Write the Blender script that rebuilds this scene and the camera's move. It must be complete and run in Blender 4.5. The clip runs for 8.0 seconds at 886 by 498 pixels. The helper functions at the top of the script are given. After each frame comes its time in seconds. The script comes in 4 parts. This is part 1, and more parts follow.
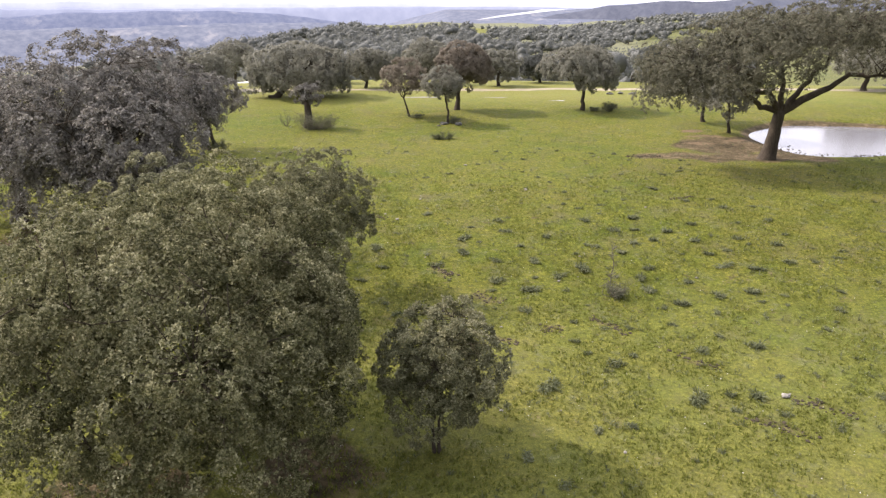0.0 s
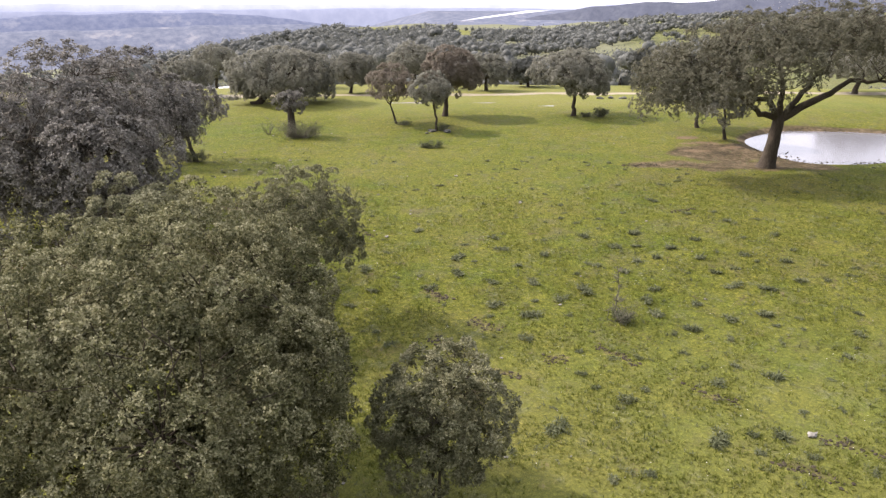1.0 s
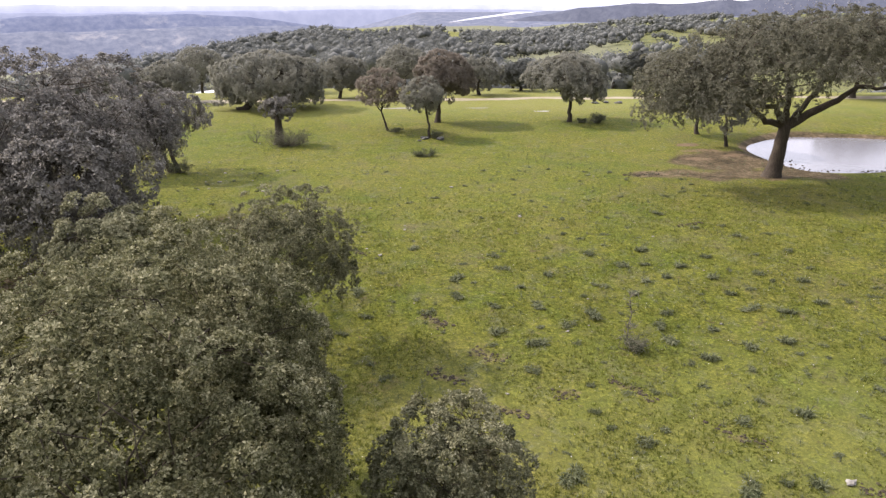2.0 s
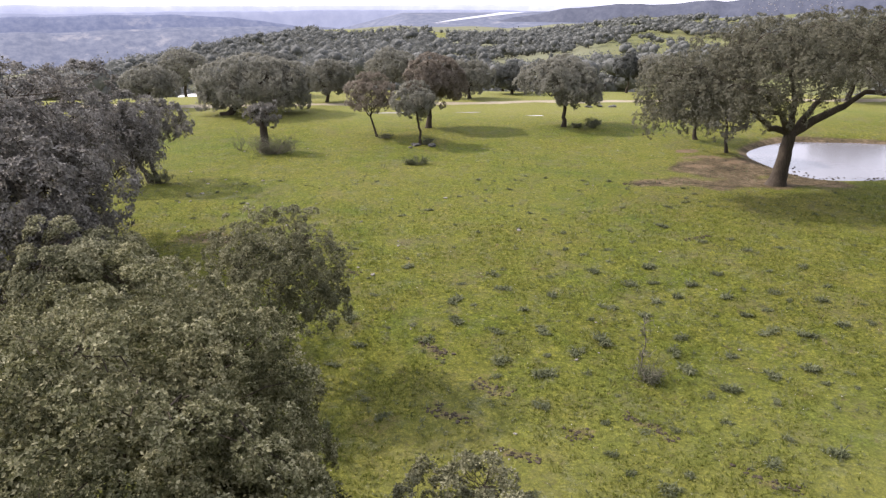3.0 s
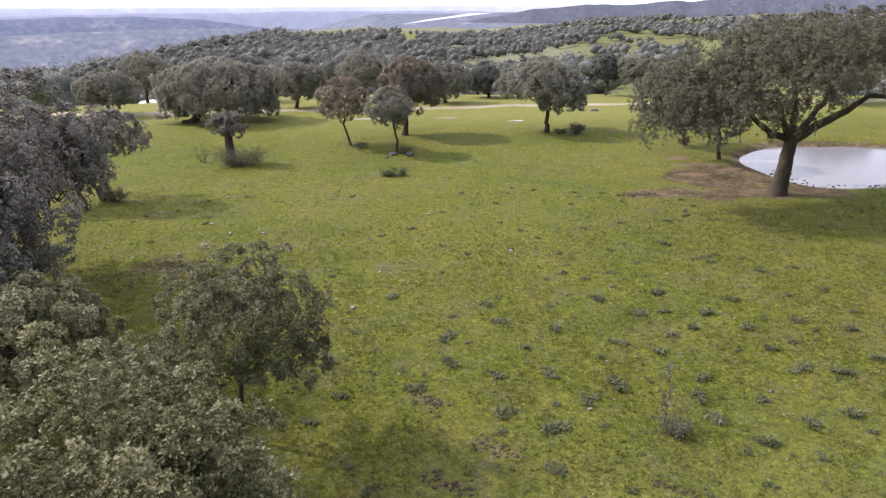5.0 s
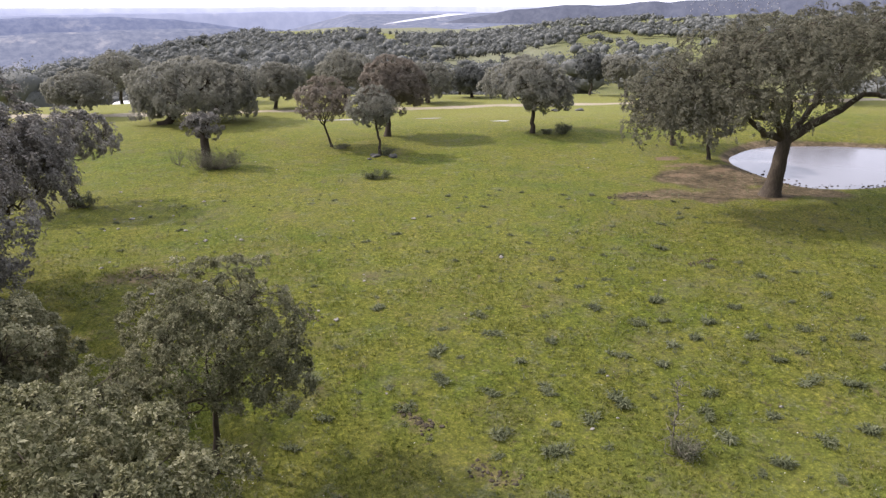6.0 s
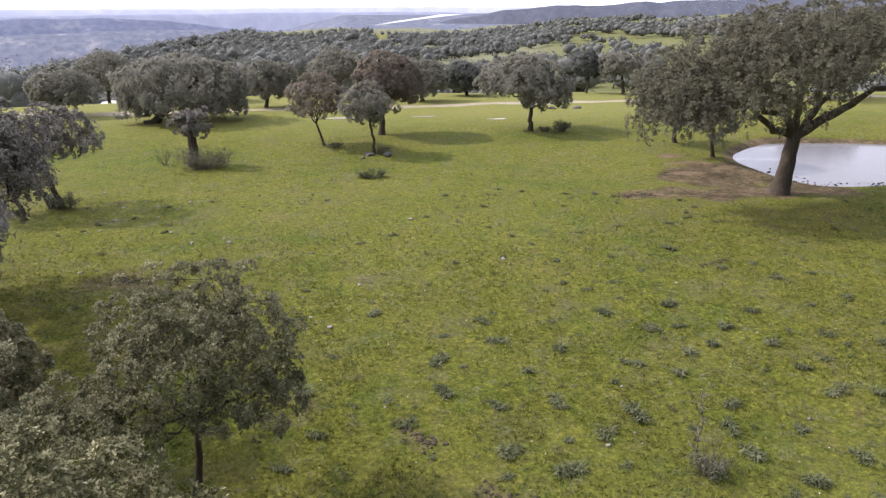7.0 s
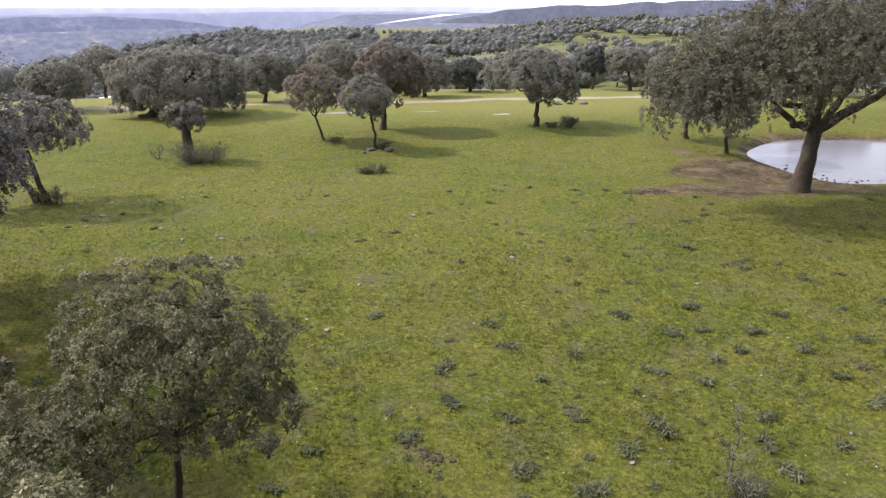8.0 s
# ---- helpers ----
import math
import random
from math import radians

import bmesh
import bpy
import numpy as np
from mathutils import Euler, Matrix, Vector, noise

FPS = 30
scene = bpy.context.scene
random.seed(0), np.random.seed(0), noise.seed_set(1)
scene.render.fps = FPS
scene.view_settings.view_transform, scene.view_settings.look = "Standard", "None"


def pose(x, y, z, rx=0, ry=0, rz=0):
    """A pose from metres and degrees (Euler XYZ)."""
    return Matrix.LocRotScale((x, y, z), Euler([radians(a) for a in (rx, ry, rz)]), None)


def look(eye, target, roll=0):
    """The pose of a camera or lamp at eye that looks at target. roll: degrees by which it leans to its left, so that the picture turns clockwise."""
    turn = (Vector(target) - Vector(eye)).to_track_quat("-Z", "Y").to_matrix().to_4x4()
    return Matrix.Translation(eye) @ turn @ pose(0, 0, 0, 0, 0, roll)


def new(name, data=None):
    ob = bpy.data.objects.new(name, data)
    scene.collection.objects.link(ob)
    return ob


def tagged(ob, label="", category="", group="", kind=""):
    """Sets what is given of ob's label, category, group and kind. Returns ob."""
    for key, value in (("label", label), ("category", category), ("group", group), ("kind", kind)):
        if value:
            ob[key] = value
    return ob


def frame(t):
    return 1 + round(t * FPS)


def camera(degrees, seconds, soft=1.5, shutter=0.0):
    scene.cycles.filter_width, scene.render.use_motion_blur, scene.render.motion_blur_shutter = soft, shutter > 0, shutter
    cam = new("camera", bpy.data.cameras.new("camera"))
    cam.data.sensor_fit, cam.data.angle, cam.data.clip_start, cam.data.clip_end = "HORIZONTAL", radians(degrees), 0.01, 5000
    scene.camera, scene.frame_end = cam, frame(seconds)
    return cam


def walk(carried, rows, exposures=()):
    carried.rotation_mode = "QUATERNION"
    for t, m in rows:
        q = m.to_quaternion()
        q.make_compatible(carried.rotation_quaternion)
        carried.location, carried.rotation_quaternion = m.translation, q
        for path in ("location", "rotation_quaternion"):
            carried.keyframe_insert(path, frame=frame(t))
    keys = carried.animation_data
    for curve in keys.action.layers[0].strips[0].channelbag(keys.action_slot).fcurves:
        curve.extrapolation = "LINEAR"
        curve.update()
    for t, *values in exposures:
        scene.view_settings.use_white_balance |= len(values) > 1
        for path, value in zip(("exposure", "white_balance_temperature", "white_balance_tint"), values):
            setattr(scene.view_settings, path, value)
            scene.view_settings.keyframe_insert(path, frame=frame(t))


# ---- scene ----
cam = camera(63.3, 8.0, 1.35)
EXPOSURES = [(0.0, 0.70, 6450, 15), (1.5, 0.62, 6350, 16), (4.0, 0.44, 6150, 17), (8.0, 0.40, 6100, 16)]
PATH = [
    (0, (0.104, -0.588, 10.538), (0.099, 1.302, 9.886), -0.0),
    (0.5, (-0.093, 0.401, 10.638), (-0.074, 2.292, 9.986), -0.1),
    (1, (-0.227, 1.407, 10.716), (-0.191, 3.298, 10.067), -0.1),
    (1.5, (-0.367, 2.416, 10.775), (-0.317, 4.308, 10.128), -0.1),
    (3, (-0.831, 5.483, 10.967), (-0.73, 7.373, 10.322), -0.1),
    (3.5, (-0.963, 6.374, 10.967), (-0.845, 8.264, 10.324), -0.1),
    (4, (-1.081, 7.24, 10.95), (-0.945, 9.129, 10.307), -0.1),
    (4.5, (-1.168, 8.034, 10.948), (-1.013, 9.921, 10.305), -0.2),
    (6, (-1.355, 10.292, 10.709), (-1.124, 12.172, 10.067), -0.2),
    (6.5, (-1.405, 11.021, 10.507), (-1.157, 12.899, 9.865), -0.2),
    (7, (-1.414, 11.766, 10.254), (-1.164, 13.644, 9.614), -0.3),
    (7.5, (-1.407, 12.538, 9.958), (-1.157, 14.416, 9.318), -0.2),
    (8, (-1.366, 13.355, 9.647), (-1.118, 15.234, 9.006), -0.1),
]
walk(cam, [(t, look(eye, target, roll)) for t, eye, target, roll in PATH], EXPOSURES)

# ---- sky and sun ----
SUN_AZIMUTH, SUN_HEIGHT = math.atan2(-0.94, 0.36), radians(42)
world = bpy.data.worlds.new("sky")
scene.world = world
world.use_nodes = True
wn, wl = world.node_tree.nodes, world.node_tree.links
wn.clear()
sky = wn.new("ShaderNodeTexSky")
sky.sky_type, sky.sun_disc = "NISHITA", False
sky.sun_elevation, sky.sun_rotation = SUN_HEIGHT, SUN_AZIMUTH
sky.air_density, sky.dust_density = 1.0, 3.0
wcoord = wn.new("ShaderNodeTexCoord")
wscale = wn.new("ShaderNodeMapping")
wscale.inputs["Scale"].default_value = (1.0, 1.0, 3.0)
wnoise = wn.new("ShaderNodeTexNoise")
wnoise.inputs["Scale"].default_value, wnoise.inputs["Detail"].default_value = 2.2, 6.0
wramp = wn.new("ShaderNodeValToRGB")
wramp.color_ramp.elements[0].position, wramp.color_ramp.elements[0].color = 0.35, (0.70, 0.70, 0.70, 1)
wramp.color_ramp.elements[1].position, wramp.color_ramp.elements[1].color = 0.62, (0.95, 0.95, 0.95, 1)
wmix = wn.new("ShaderNodeMix")
wmix.data_type = "RGBA"
wtoward = wn.new("ShaderNodeVectorMath")
wtoward.operation = "DOT_PRODUCT"
wtoward.inputs[1].default_value = (math.sin(SUN_AZIMUTH) * 0.8, math.cos(SUN_AZIMUTH) * 0.8 + 0.45, 0.25)
wcloud = wn.new("ShaderNodeMapRange")
wcloud.inputs["From Min"].default_value, wcloud.inputs["From Max"].default_value = -0.6, 1.0
wthin = wn.new("ShaderNodeMix")
wthin.data_type = "RGBA"
wthin.inputs[6].default_value = (6.0, 6.1, 6.7, 1)
wthin.inputs[7].default_value = (33.0, 33.0, 35.6, 1)
wback = wn.new("ShaderNodeBackground")
wback.inputs["Strength"].default_value = 0.064
wout = wn.new("ShaderNodeOutputWorld")
wl.new(wcoord.outputs["Generated"], wscale.inputs["Vector"])
wl.new(wscale.outputs["Vector"], wnoise.inputs["Vector"])
wl.new(wnoise.outputs["Fac"], wramp.inputs["Fac"])
wl.new(wramp.outputs["Color"], wmix.inputs[0])
wl.new(sky.outputs["Color"], wmix.inputs[6])
wl.new(wcoord.outputs["Generated"], wtoward.inputs[0])
wl.new(wtoward.outputs["Value"], wcloud.inputs["Value"])
wl.new(wcloud.outputs["Result"], wthin.inputs[0])
wl.new(wthin.outputs[2], wmix.inputs[7])
wl.new(wmix.outputs[2], wback.inputs["Color"])
wl.new(wback.outputs["Background"], wout.inputs["Surface"])

sun = new("sun", bpy.data.lights.new("sun", "SUN"))
sun.data.energy, sun.data.angle, sun.data.color = 4.1, radians(3.0), (1.0, 0.88, 0.76)
sun_way = Vector((math.sin(SUN_AZIMUTH) * math.cos(SUN_HEIGHT), math.cos(SUN_AZIMUTH) * math.cos(SUN_HEIGHT), math.sin(SUN_HEIGHT)))
sun.matrix_world = look(sun_way * 100, (0, 0, 0))


# ---- materials ----
def material(name, rough=0.8, spec=0.3):
    mat = bpy.data.materials.new(name)
    mat.use_nodes = True
    n = mat.node_tree.nodes
    bsdf = n["Principled BSDF"]
    bsdf.inputs["Roughness"].default_value = rough
    bsdf.inputs["Specular IOR Level"].default_value = spec
    return mat, n, mat.node_tree.links, bsdf


def ramp(n, stops):
    r = n.new("ShaderNodeValToRGB")
    e = r.color_ramp.elements
    while len(e) < len(stops):
        e.new(0.5)
    for el, (p, c) in zip(e, stops):
        el.position, el.color = p, (*c, 1)
    return r


def noise_tex(n, l, scale, detail=4.0, rough=0.6, vector=None, stretch=None):
    t = n.new("ShaderNodeTexNoise")
    t.inputs["Scale"].default_value, t.inputs["Detail"].default_value, t.inputs["Roughness"].default_value = scale, detail, rough
    if vector is not None:
        if stretch:
            m = n.new("ShaderNodeMapping")
            m.inputs["Scale"].default_value = stretch
            l.new(vector, m.inputs["Vector"])
            vector = m.outputs["Vector"]
        l.new(vector, t.inputs["Vector"])
    return t


def mix(n, l, fac, a, b, kind="MIX"):
    m = n.new("ShaderNodeMix")
    m.data_type, m.blend_type = "RGBA", kind
    for slot, v in ((0, fac), (6, a), (7, b)):
        if isinstance(v, (int, float)):
            m.inputs[slot].default_value = v
        elif isinstance(v, tuple):
            m.inputs[slot].default_value = (*v, 1)
        else:
            l.new(v, m.inputs[slot])
    return m.outputs[2]


def bump(n, l, height, strength, distance, bsdf, under=None):
    b = n.new("ShaderNodeBump")
    b.inputs["Strength"].default_value, b.inputs["Distance"].default_value = strength, distance
    l.new(height, b.inputs["Height"])
    if under is not None:
        l.new(under, b.inputs["Normal"])
    l.new(b.outputs["Normal"], bsdf.inputs["Normal"])
    return b.outputs["Normal"]


def leaf_material(name, dark, mid, pale, thin=0.25, rough=0.5, spec=0.22):
    """Leaves: each one its own tone, and patches of tone through the crown."""
    mat, n, l, bsdf = material(name, rough, spec)
    geo, pos = n.new("ShaderNodeNewGeometry"), n.new("ShaderNodeNewGeometry")
    patch = noise_tex(n, l, 0.9, 5.0, 0.78, pos.outputs["Position"])
    both = n.new("ShaderNodeMath")
    both.operation = "MULTIPLY_ADD"
    both.inputs[1].default_value = 0.24
    half = n.new("ShaderNodeMath")
    half.operation = "MULTIPLY"
    half.inputs[1].default_value = 0.76
    l.new(patch.outputs["Fac"], half.inputs[0])
    l.new(geo.outputs["Random Per Island"], both.inputs[0])
    l.new(half.outputs[0], both.inputs[2])
    r = ramp(n, [(0.30, dark), (0.5, mid), (0.72, pale)])
    l.new(both.outputs[0], r.inputs["Fac"])
    l.new(r.outputs["Color"], bsdf.inputs["Base Color"])
    through_leaf = n.new("ShaderNodeBsdfTranslucent")
    l.new(r.outputs["Color"], through_leaf.inputs["Color"])
    blend = n.new("ShaderNodeMixShader")
    blend.inputs[0].default_value = thin
    l.new(bsdf.outputs[0], blend.inputs[1])
    l.new(through_leaf.outputs[0], blend.inputs[2])
    l.new(blend.outputs[0], n["Material Output"].inputs["Surface"])
    return mat


def bark_material(name, dark, pale, scale=14.0):
    mat, n, l, bsdf = material(name, 0.9, 0.15)
    pos = n.new("ShaderNodeNewGeometry").outputs["Position"]
    grain = noise_tex(n, l, scale, 6.0, 0.7, pos, (1, 1, 0.25))
    stain = noise_tex(n, l, 1.6, 3.0, 0.6, pos)
    r = ramp(n, [(0.3, dark), (0.7, pale)])
    l.new(grain.outputs["Fac"], r.inputs["Fac"])
    col = mix(n, l, stain.outputs["Fac"], r.outputs["Color"], tuple(0.6 * c for c in dark))
    l.new(col, bsdf.inputs["Base Color"])
    bump(n, l, grain.outputs["Fac"], 0.8, 0.03, bsdf)
    return mat


def ground_material():
    """Short winter pasture: fresh green, mossy yellow, thin worn grass, bare earth and the dirt track."""
    mat, n, l, bsdf = material("pasture", 0.95, 0.1)
    pos = n.new("ShaderNodeNewGeometry").outputs["Position"]
    broad = noise_tex(n, l, 0.075, 3.0, 0.55, pos)
    mid = noise_tex(n, l, 0.6, 5.0, 0.68, pos)
    fine = noise_tex(n, l, 3.6, 8.0, 0.74, pos)
    grain = noise_tex(n, l, 9.0, 7.0, 0.84, pos)

    def blend(a, b, share):
        m = n.new("ShaderNodeMix")
        m.inputs[0].default_value = share
        l.new(a, m.inputs[2])
        l.new(b, m.inputs[3])
        return m.outputs[0]

    r = ramp(n, [(0.34, (0.082, 0.111, 0.016)), (0.48, (0.119, 0.131, 0.021)), (0.62, (0.144, 0.141, 0.030))])
    l.new(blend(broad.outputs["Fac"], mid.outputs["Fac"], 0.45), r.inputs["Fac"])
    fr = ramp(n, [(0.34, (0.50, 0.53, 0.50)), (0.47, (0.90, 0.92, 0.86)), (0.56, (1.10, 1.08, 1.02)), (0.68, (1.50, 1.42, 1.4))])
    l.new(fine.outputs["Fac"], fr.inputs["Fac"])
    grass = mix(n, l, 0.85, r.outputs["Color"], fr.outputs["Color"], "MULTIPLY")
    gr = ramp(n, [(0.36, (0.28, 0.31, 0.29)), (0.46, (0.80, 0.82, 0.80)), (0.54, (1.12, 1.10, 1.06)), (0.64, (2.3, 2.15, 2.1))])
    l.new(grain.outputs["Fac"], gr.inputs["Fac"])
    grass = mix(n, l, 0.9, grass, gr.outputs["Color"], "MULTIPLY")
    soil_r = ramp(n, [(0.38, (0.045, 0.036, 0.020)), (0.5, (0.105, 0.082, 0.046)), (0.61, (0.195, 0.148, 0.092))])
    l.new(blend(blend(fine.outputs["Fac"], grain.outputs["Fac"], 0.3), noise_tex(n, l, 0.9, 4.0, 0.6, pos).outputs["Fac"], 0.5), soil_r.inputs["Fac"])
    # thin, trodden patches where dry grass and soil show
    worn_at = noise_tex(n, l, 0.42, 8.0, 0.82, pos)
    wr = ramp(n, [(0.515, (0, 0, 0)), (0.65, (0.8, 0.8, 0.8))])
    l.new(worn_at.outputs["Fac"], wr.inputs["Fac"])
    worn = mix(n, l, 0.70, grass, (0.130, 0.114, 0.064))
    grass = mix(n, l, wr.outputs["Color"], grass, worn)
    # frosty grey-green mats of low herbs
    mats_at = noise_tex(n, l, 1.15, 9.0, 0.84, pos)
    mr = ramp(n, [(0.540, (0, 0, 0)), (0.63, (0.75, 0.75, 0.75))])
    l.new(mats_at.outputs["Fac"], mr.inputs["Fac"])
    herb_r = ramp(n, [(0.40, (0.060, 0.068, 0.030)), (0.52, (0.140, 0.150, 0.080)), (0.62, (0.260, 0.265, 0.175))])
    l.new(grain.outputs["Fac"], herb_r.inputs["Fac"])
    grass = mix(n, l, mr.outputs["Color"], grass, herb_r.outputs["Color"])
    spots_at = noise_tex(n, l, 1.7, 6.0, 0.8, pos)
    sr = ramp(n, [(0.585, (0, 0, 0)), (0.65, (0.75, 0.75, 0.75))])
    l.new(spots_at.outputs["Fac"], sr.inputs["Fac"])
    grass = mix(n, l, sr.outputs["Color"], grass, soil_r.outputs["Color"])

    def mask(name):
        a = n.new("ShaderNodeAttribute")
        a.attribute_name = name
        rough_edge = n.new("ShaderNodeMath")
        rough_edge.operation = "MULTIPLY_ADD"
        rough_edge.inputs[1].default_value = 0.9
        shift = n.new("ShaderNodeMath")
        shift.operation = "SUBTRACT"
        shift.inputs[1].default_value = 0.45
        l.new(fine.outputs["Fac"], rough_edge.inputs[0])
        l.new(a.outputs["Fac"], shift.inputs[0])
        l.new(shift.outputs[0], rough_edge.inputs[2])
        m = ramp(n, [(0.36, (0, 0, 0)), (0.68, (1, 1, 1))])
        l.new(rough_edge.outputs[0], m.inputs["Fac"])
        return m.outputs["Color"]

    # Pale dry verge grass; the same colour also paints in haze and near sunlight.
    paled_at = n.new("ShaderNodeAttribute")
    paled_at.attribute_name = "dry"
    grass = mix(n, l, paled_at.outputs["Fac"], grass, mix(n, l, 0.45, (0.262, 0.262, 0.085), grass))
    # Hill scrub tone, also paled and greyed to paint in distance haze.
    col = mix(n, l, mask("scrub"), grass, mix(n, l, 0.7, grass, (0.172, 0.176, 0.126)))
    col = mix(n, l, mask("earth"), col, soil_r.outputs["Color"])
    col = mix(n, l, mask("bare"), col, mix(n, l, 0.65, soil_r.outputs["Color"], (0.200, 0.142, 0.088)))
    tr = ramp(n, [(0.3, (0.27, 0.235, 0.165)), (0.7, (0.39, 0.345, 0.26))])
    l.new(mid.outputs["Fac"], tr.inputs["Fac"])
    col = mix(n, l, mask("track"), col, tr.outputs["Color"])
    l.new(col, bsdf.inputs["Base Color"])
    bump(n, l, blend(fine.outputs["Fac"], grain.outputs["Fac"], 0.35), 0.9, 0.2, bsdf)
    return mat


def water_material(name, tone, ripple):
    mat, n, l, bsdf = material(name, 0.14, 0.8)
    bsdf.inputs["IOR"].default_value = 1.34
    bsdf.inputs["Base Color"].default_value = (*tone, 1)
    pos = n.new("ShaderNodeNewGeometry").outputs["Position"]
    w = noise_tex(n, l, 2.5, 3.0, 0.5, pos)
    bump(n, l, w.outputs["Fac"], ripple, 0.02, bsdf)
    return mat


def stone_material(name, dark, pale):
    mat, n, l, bsdf = material(name, 0.85, 0.25)
    pos = n.new("ShaderNodeNewGeometry").outputs["Position"]
    a = noise_tex(n, l, 7.0, 6.0, 0.7, pos)
    r = ramp(n, [(0.35, dark), (0.65, pale)])
    l.new(a.outputs["Fac"], r.inputs["Fac"])
    l.new(r.outputs["Color"], bsdf.inputs["Base Color"])
    bump(n, l, a.outputs["Fac"], 0.6, 0.03, bsdf)
    return mat


def hill_material(name, low, high, spots, scale):
    """Far wooded and farmed country, with its haze painted into the colours."""
    mat, n, l, bsdf = material(name, 1.0, 0.0)
    spread = n.new("ShaderNodeAttribute")
    spread.attribute_name = "spread"
    pos = spread.outputs["Vector"]
    a = noise_tex(n, l, scale, 8.0, 0.7, pos)
    b = noise_tex(n, l, scale * 0.3, 5.0, 0.7, pos)
    r = ramp(n, [(0.38, low), (0.62, high)])
    l.new(a.outputs["Fac"], r.inputs["Fac"])
    sr = ramp(n, [(0.56, (0, 0, 0)), (0.66, (0.7, 0.7, 0.7))])
    l.new(b.outputs["Fac"], sr.inputs["Fac"])
    l.new(mix(n, l, sr.outputs["Color"], r.outputs["Color"], spots), bsdf.inputs["Base Color"])
    return mat


LEAF_OAK = leaf_material("holm_oak_leaves", (0.031, 0.035, 0.013), (0.172, 0.173, 0.085), (0.530, 0.505, 0.325), 0.30, 0.6, 0.15)
LEAF_YOUNG = leaf_material("young_oak_leaves", (0.056, 0.060, 0.030), (0.190, 0.191, 0.106), (0.450, 0.430, 0.278), 0.30, 0.6, 0.15)
LEAF_OLD = leaf_material("old_oak_leaves", (0.084, 0.083, 0.054), (0.145, 0.141, 0.094), (0.225, 0.216, 0.150), 0.4, 0.6, 0.3)
LEAF_GREY = leaf_material("grey_oak_leaves", (0.080, 0.076, 0.067), (0.200, 0.190, 0.168), (0.430, 0.410, 0.365), 0.25, 0.6, 0.15)
# Next three: distant oaks, base colours lifted and flattened to paint in haze.
LEAF_BROWN = leaf_material("brownish_oak_leaves", (0.190, 0.168, 0.136), (0.255, 0.224, 0.182), (0.330, 0.290, 0.236), 0.5, 0.75, 0.0)
LEAF_HAZED_MID = leaf_material("hazed_oak_leaves", (0.210, 0.210, 0.172), (0.265, 0.262, 0.216), (0.330, 0.322, 0.268), 0.5, 0.8, 0.0)
LEAF_HAZED_FAR = leaf_material("hazed_far_oak_leaves", (0.120, 0.127, 0.117), (0.148, 0.154, 0.141), (0.182, 0.187, 0.168), 0.5, 0.9, 0.0)
LEAF_SCRUB = leaf_material("scrub_leaves", (0.066, 0.074, 0.040), (0.130, 0.139, 0.080), (0.240, 0.242, 0.160), 0.25, 0.6)
LEAF_WEED = leaf_material("thistle_leaves", (0.048, 0.058, 0.026), (0.118, 0.132, 0.064), (0.225, 0.236, 0.138), 0.3, 0.8)
GRASS_BLADE = leaf_material("grass_blades", (0.090, 0.115, 0.017), (0.158, 0.175, 0.030), (0.275, 0.272, 0.080), 0.5, 0.7)
BARK = bark_material("oak_bark", (0.050, 0.040, 0.030), (0.150, 0.125, 0.095))
BARK_TWIG = bark_material("dry_twigs", (0.145, 0.135, 0.098), (0.310, 0.290, 0.222))
PASTURE = ground_material()
# Puddles have an even, pale, opaque base colour.
PALE_WATER = water_material("pale_puddle_water", (0.52, 0.50, 0.45), 0.0)
WATER = water_material("pond_water", (0.17, 0.168, 0.187), 0.12)
STONE = stone_material("lichened_granite", (0.06, 0.06, 0.052), (0.15, 0.147, 0.132))
STONE_PALE = stone_material("pale_quartz", (0.17, 0.16, 0.135), (0.34, 0.32, 0.28))
WHITEWASH = stone_material("whitewash", (0.28, 0.28, 0.30), (0.42, 0.415, 0.42))
SHEET_ROOF = stone_material("white_sheet_metal", (0.62, 0.62, 0.62), (0.78, 0.78, 0.77))
PETAL = stone_material("white_petals", (0.45, 0.45, 0.38), (0.62, 0.62, 0.55))
# Blue-grey haze is painted into the valley's field colours.
HAZE_VALLEY = hill_material("hazed_valley_fields", (0.112, 0.128, 0.176), (0.172, 0.187, 0.230), (0.262, 0.264, 0.284), 0.05)
CLOD = stone_material("turned_earth", (0.026, 0.021, 0.012), (0.078, 0.063, 0.041))


# ---- mesh helpers ----
def mesh(name, verts, faces, mat, smooth=False):
    """One mesh from arrays of vertices and of faces of one size (or a list of such arrays)."""
    verts = np.asarray(verts, np.float32)
    groups = faces if isinstance(faces, list) else [faces]
    groups = [np.asarray(f, np.int32) for f in groups if len(f)]
    me = bpy.data.meshes.new(name)
    me.vertices.add(len(verts))
    me.vertices.foreach_set("co", verts.ravel())
    loops = np.concatenate([f.ravel() for f in groups])
    totals = np.concatenate([np.full(len(f), f.shape[1], np.int32) for f in groups])
    me.loops.add(len(loops))
    me.loops.foreach_set("vertex_index", loops)
    me.polygons.add(len(totals))
    me.polygons.foreach_set("loop_start", np.concatenate([[0], np.cumsum(totals)[:-1]]).astype(np.int32))
    me.polygons.foreach_set("use_smooth", np.full(len(totals), smooth))
    me.update(calc_edges=True)
    me.materials.append(mat)
    return me


def part(name, me, parent, label=""):
    ob = new(name, me)
    ob.parent = parent
    return tagged(ob, label)


def thing(name, x, y, z, label, category, group="", kind=""):
    ob = new(name)
    ob.location = (x, y, z)
    return tagged(ob, label, category, group, kind)


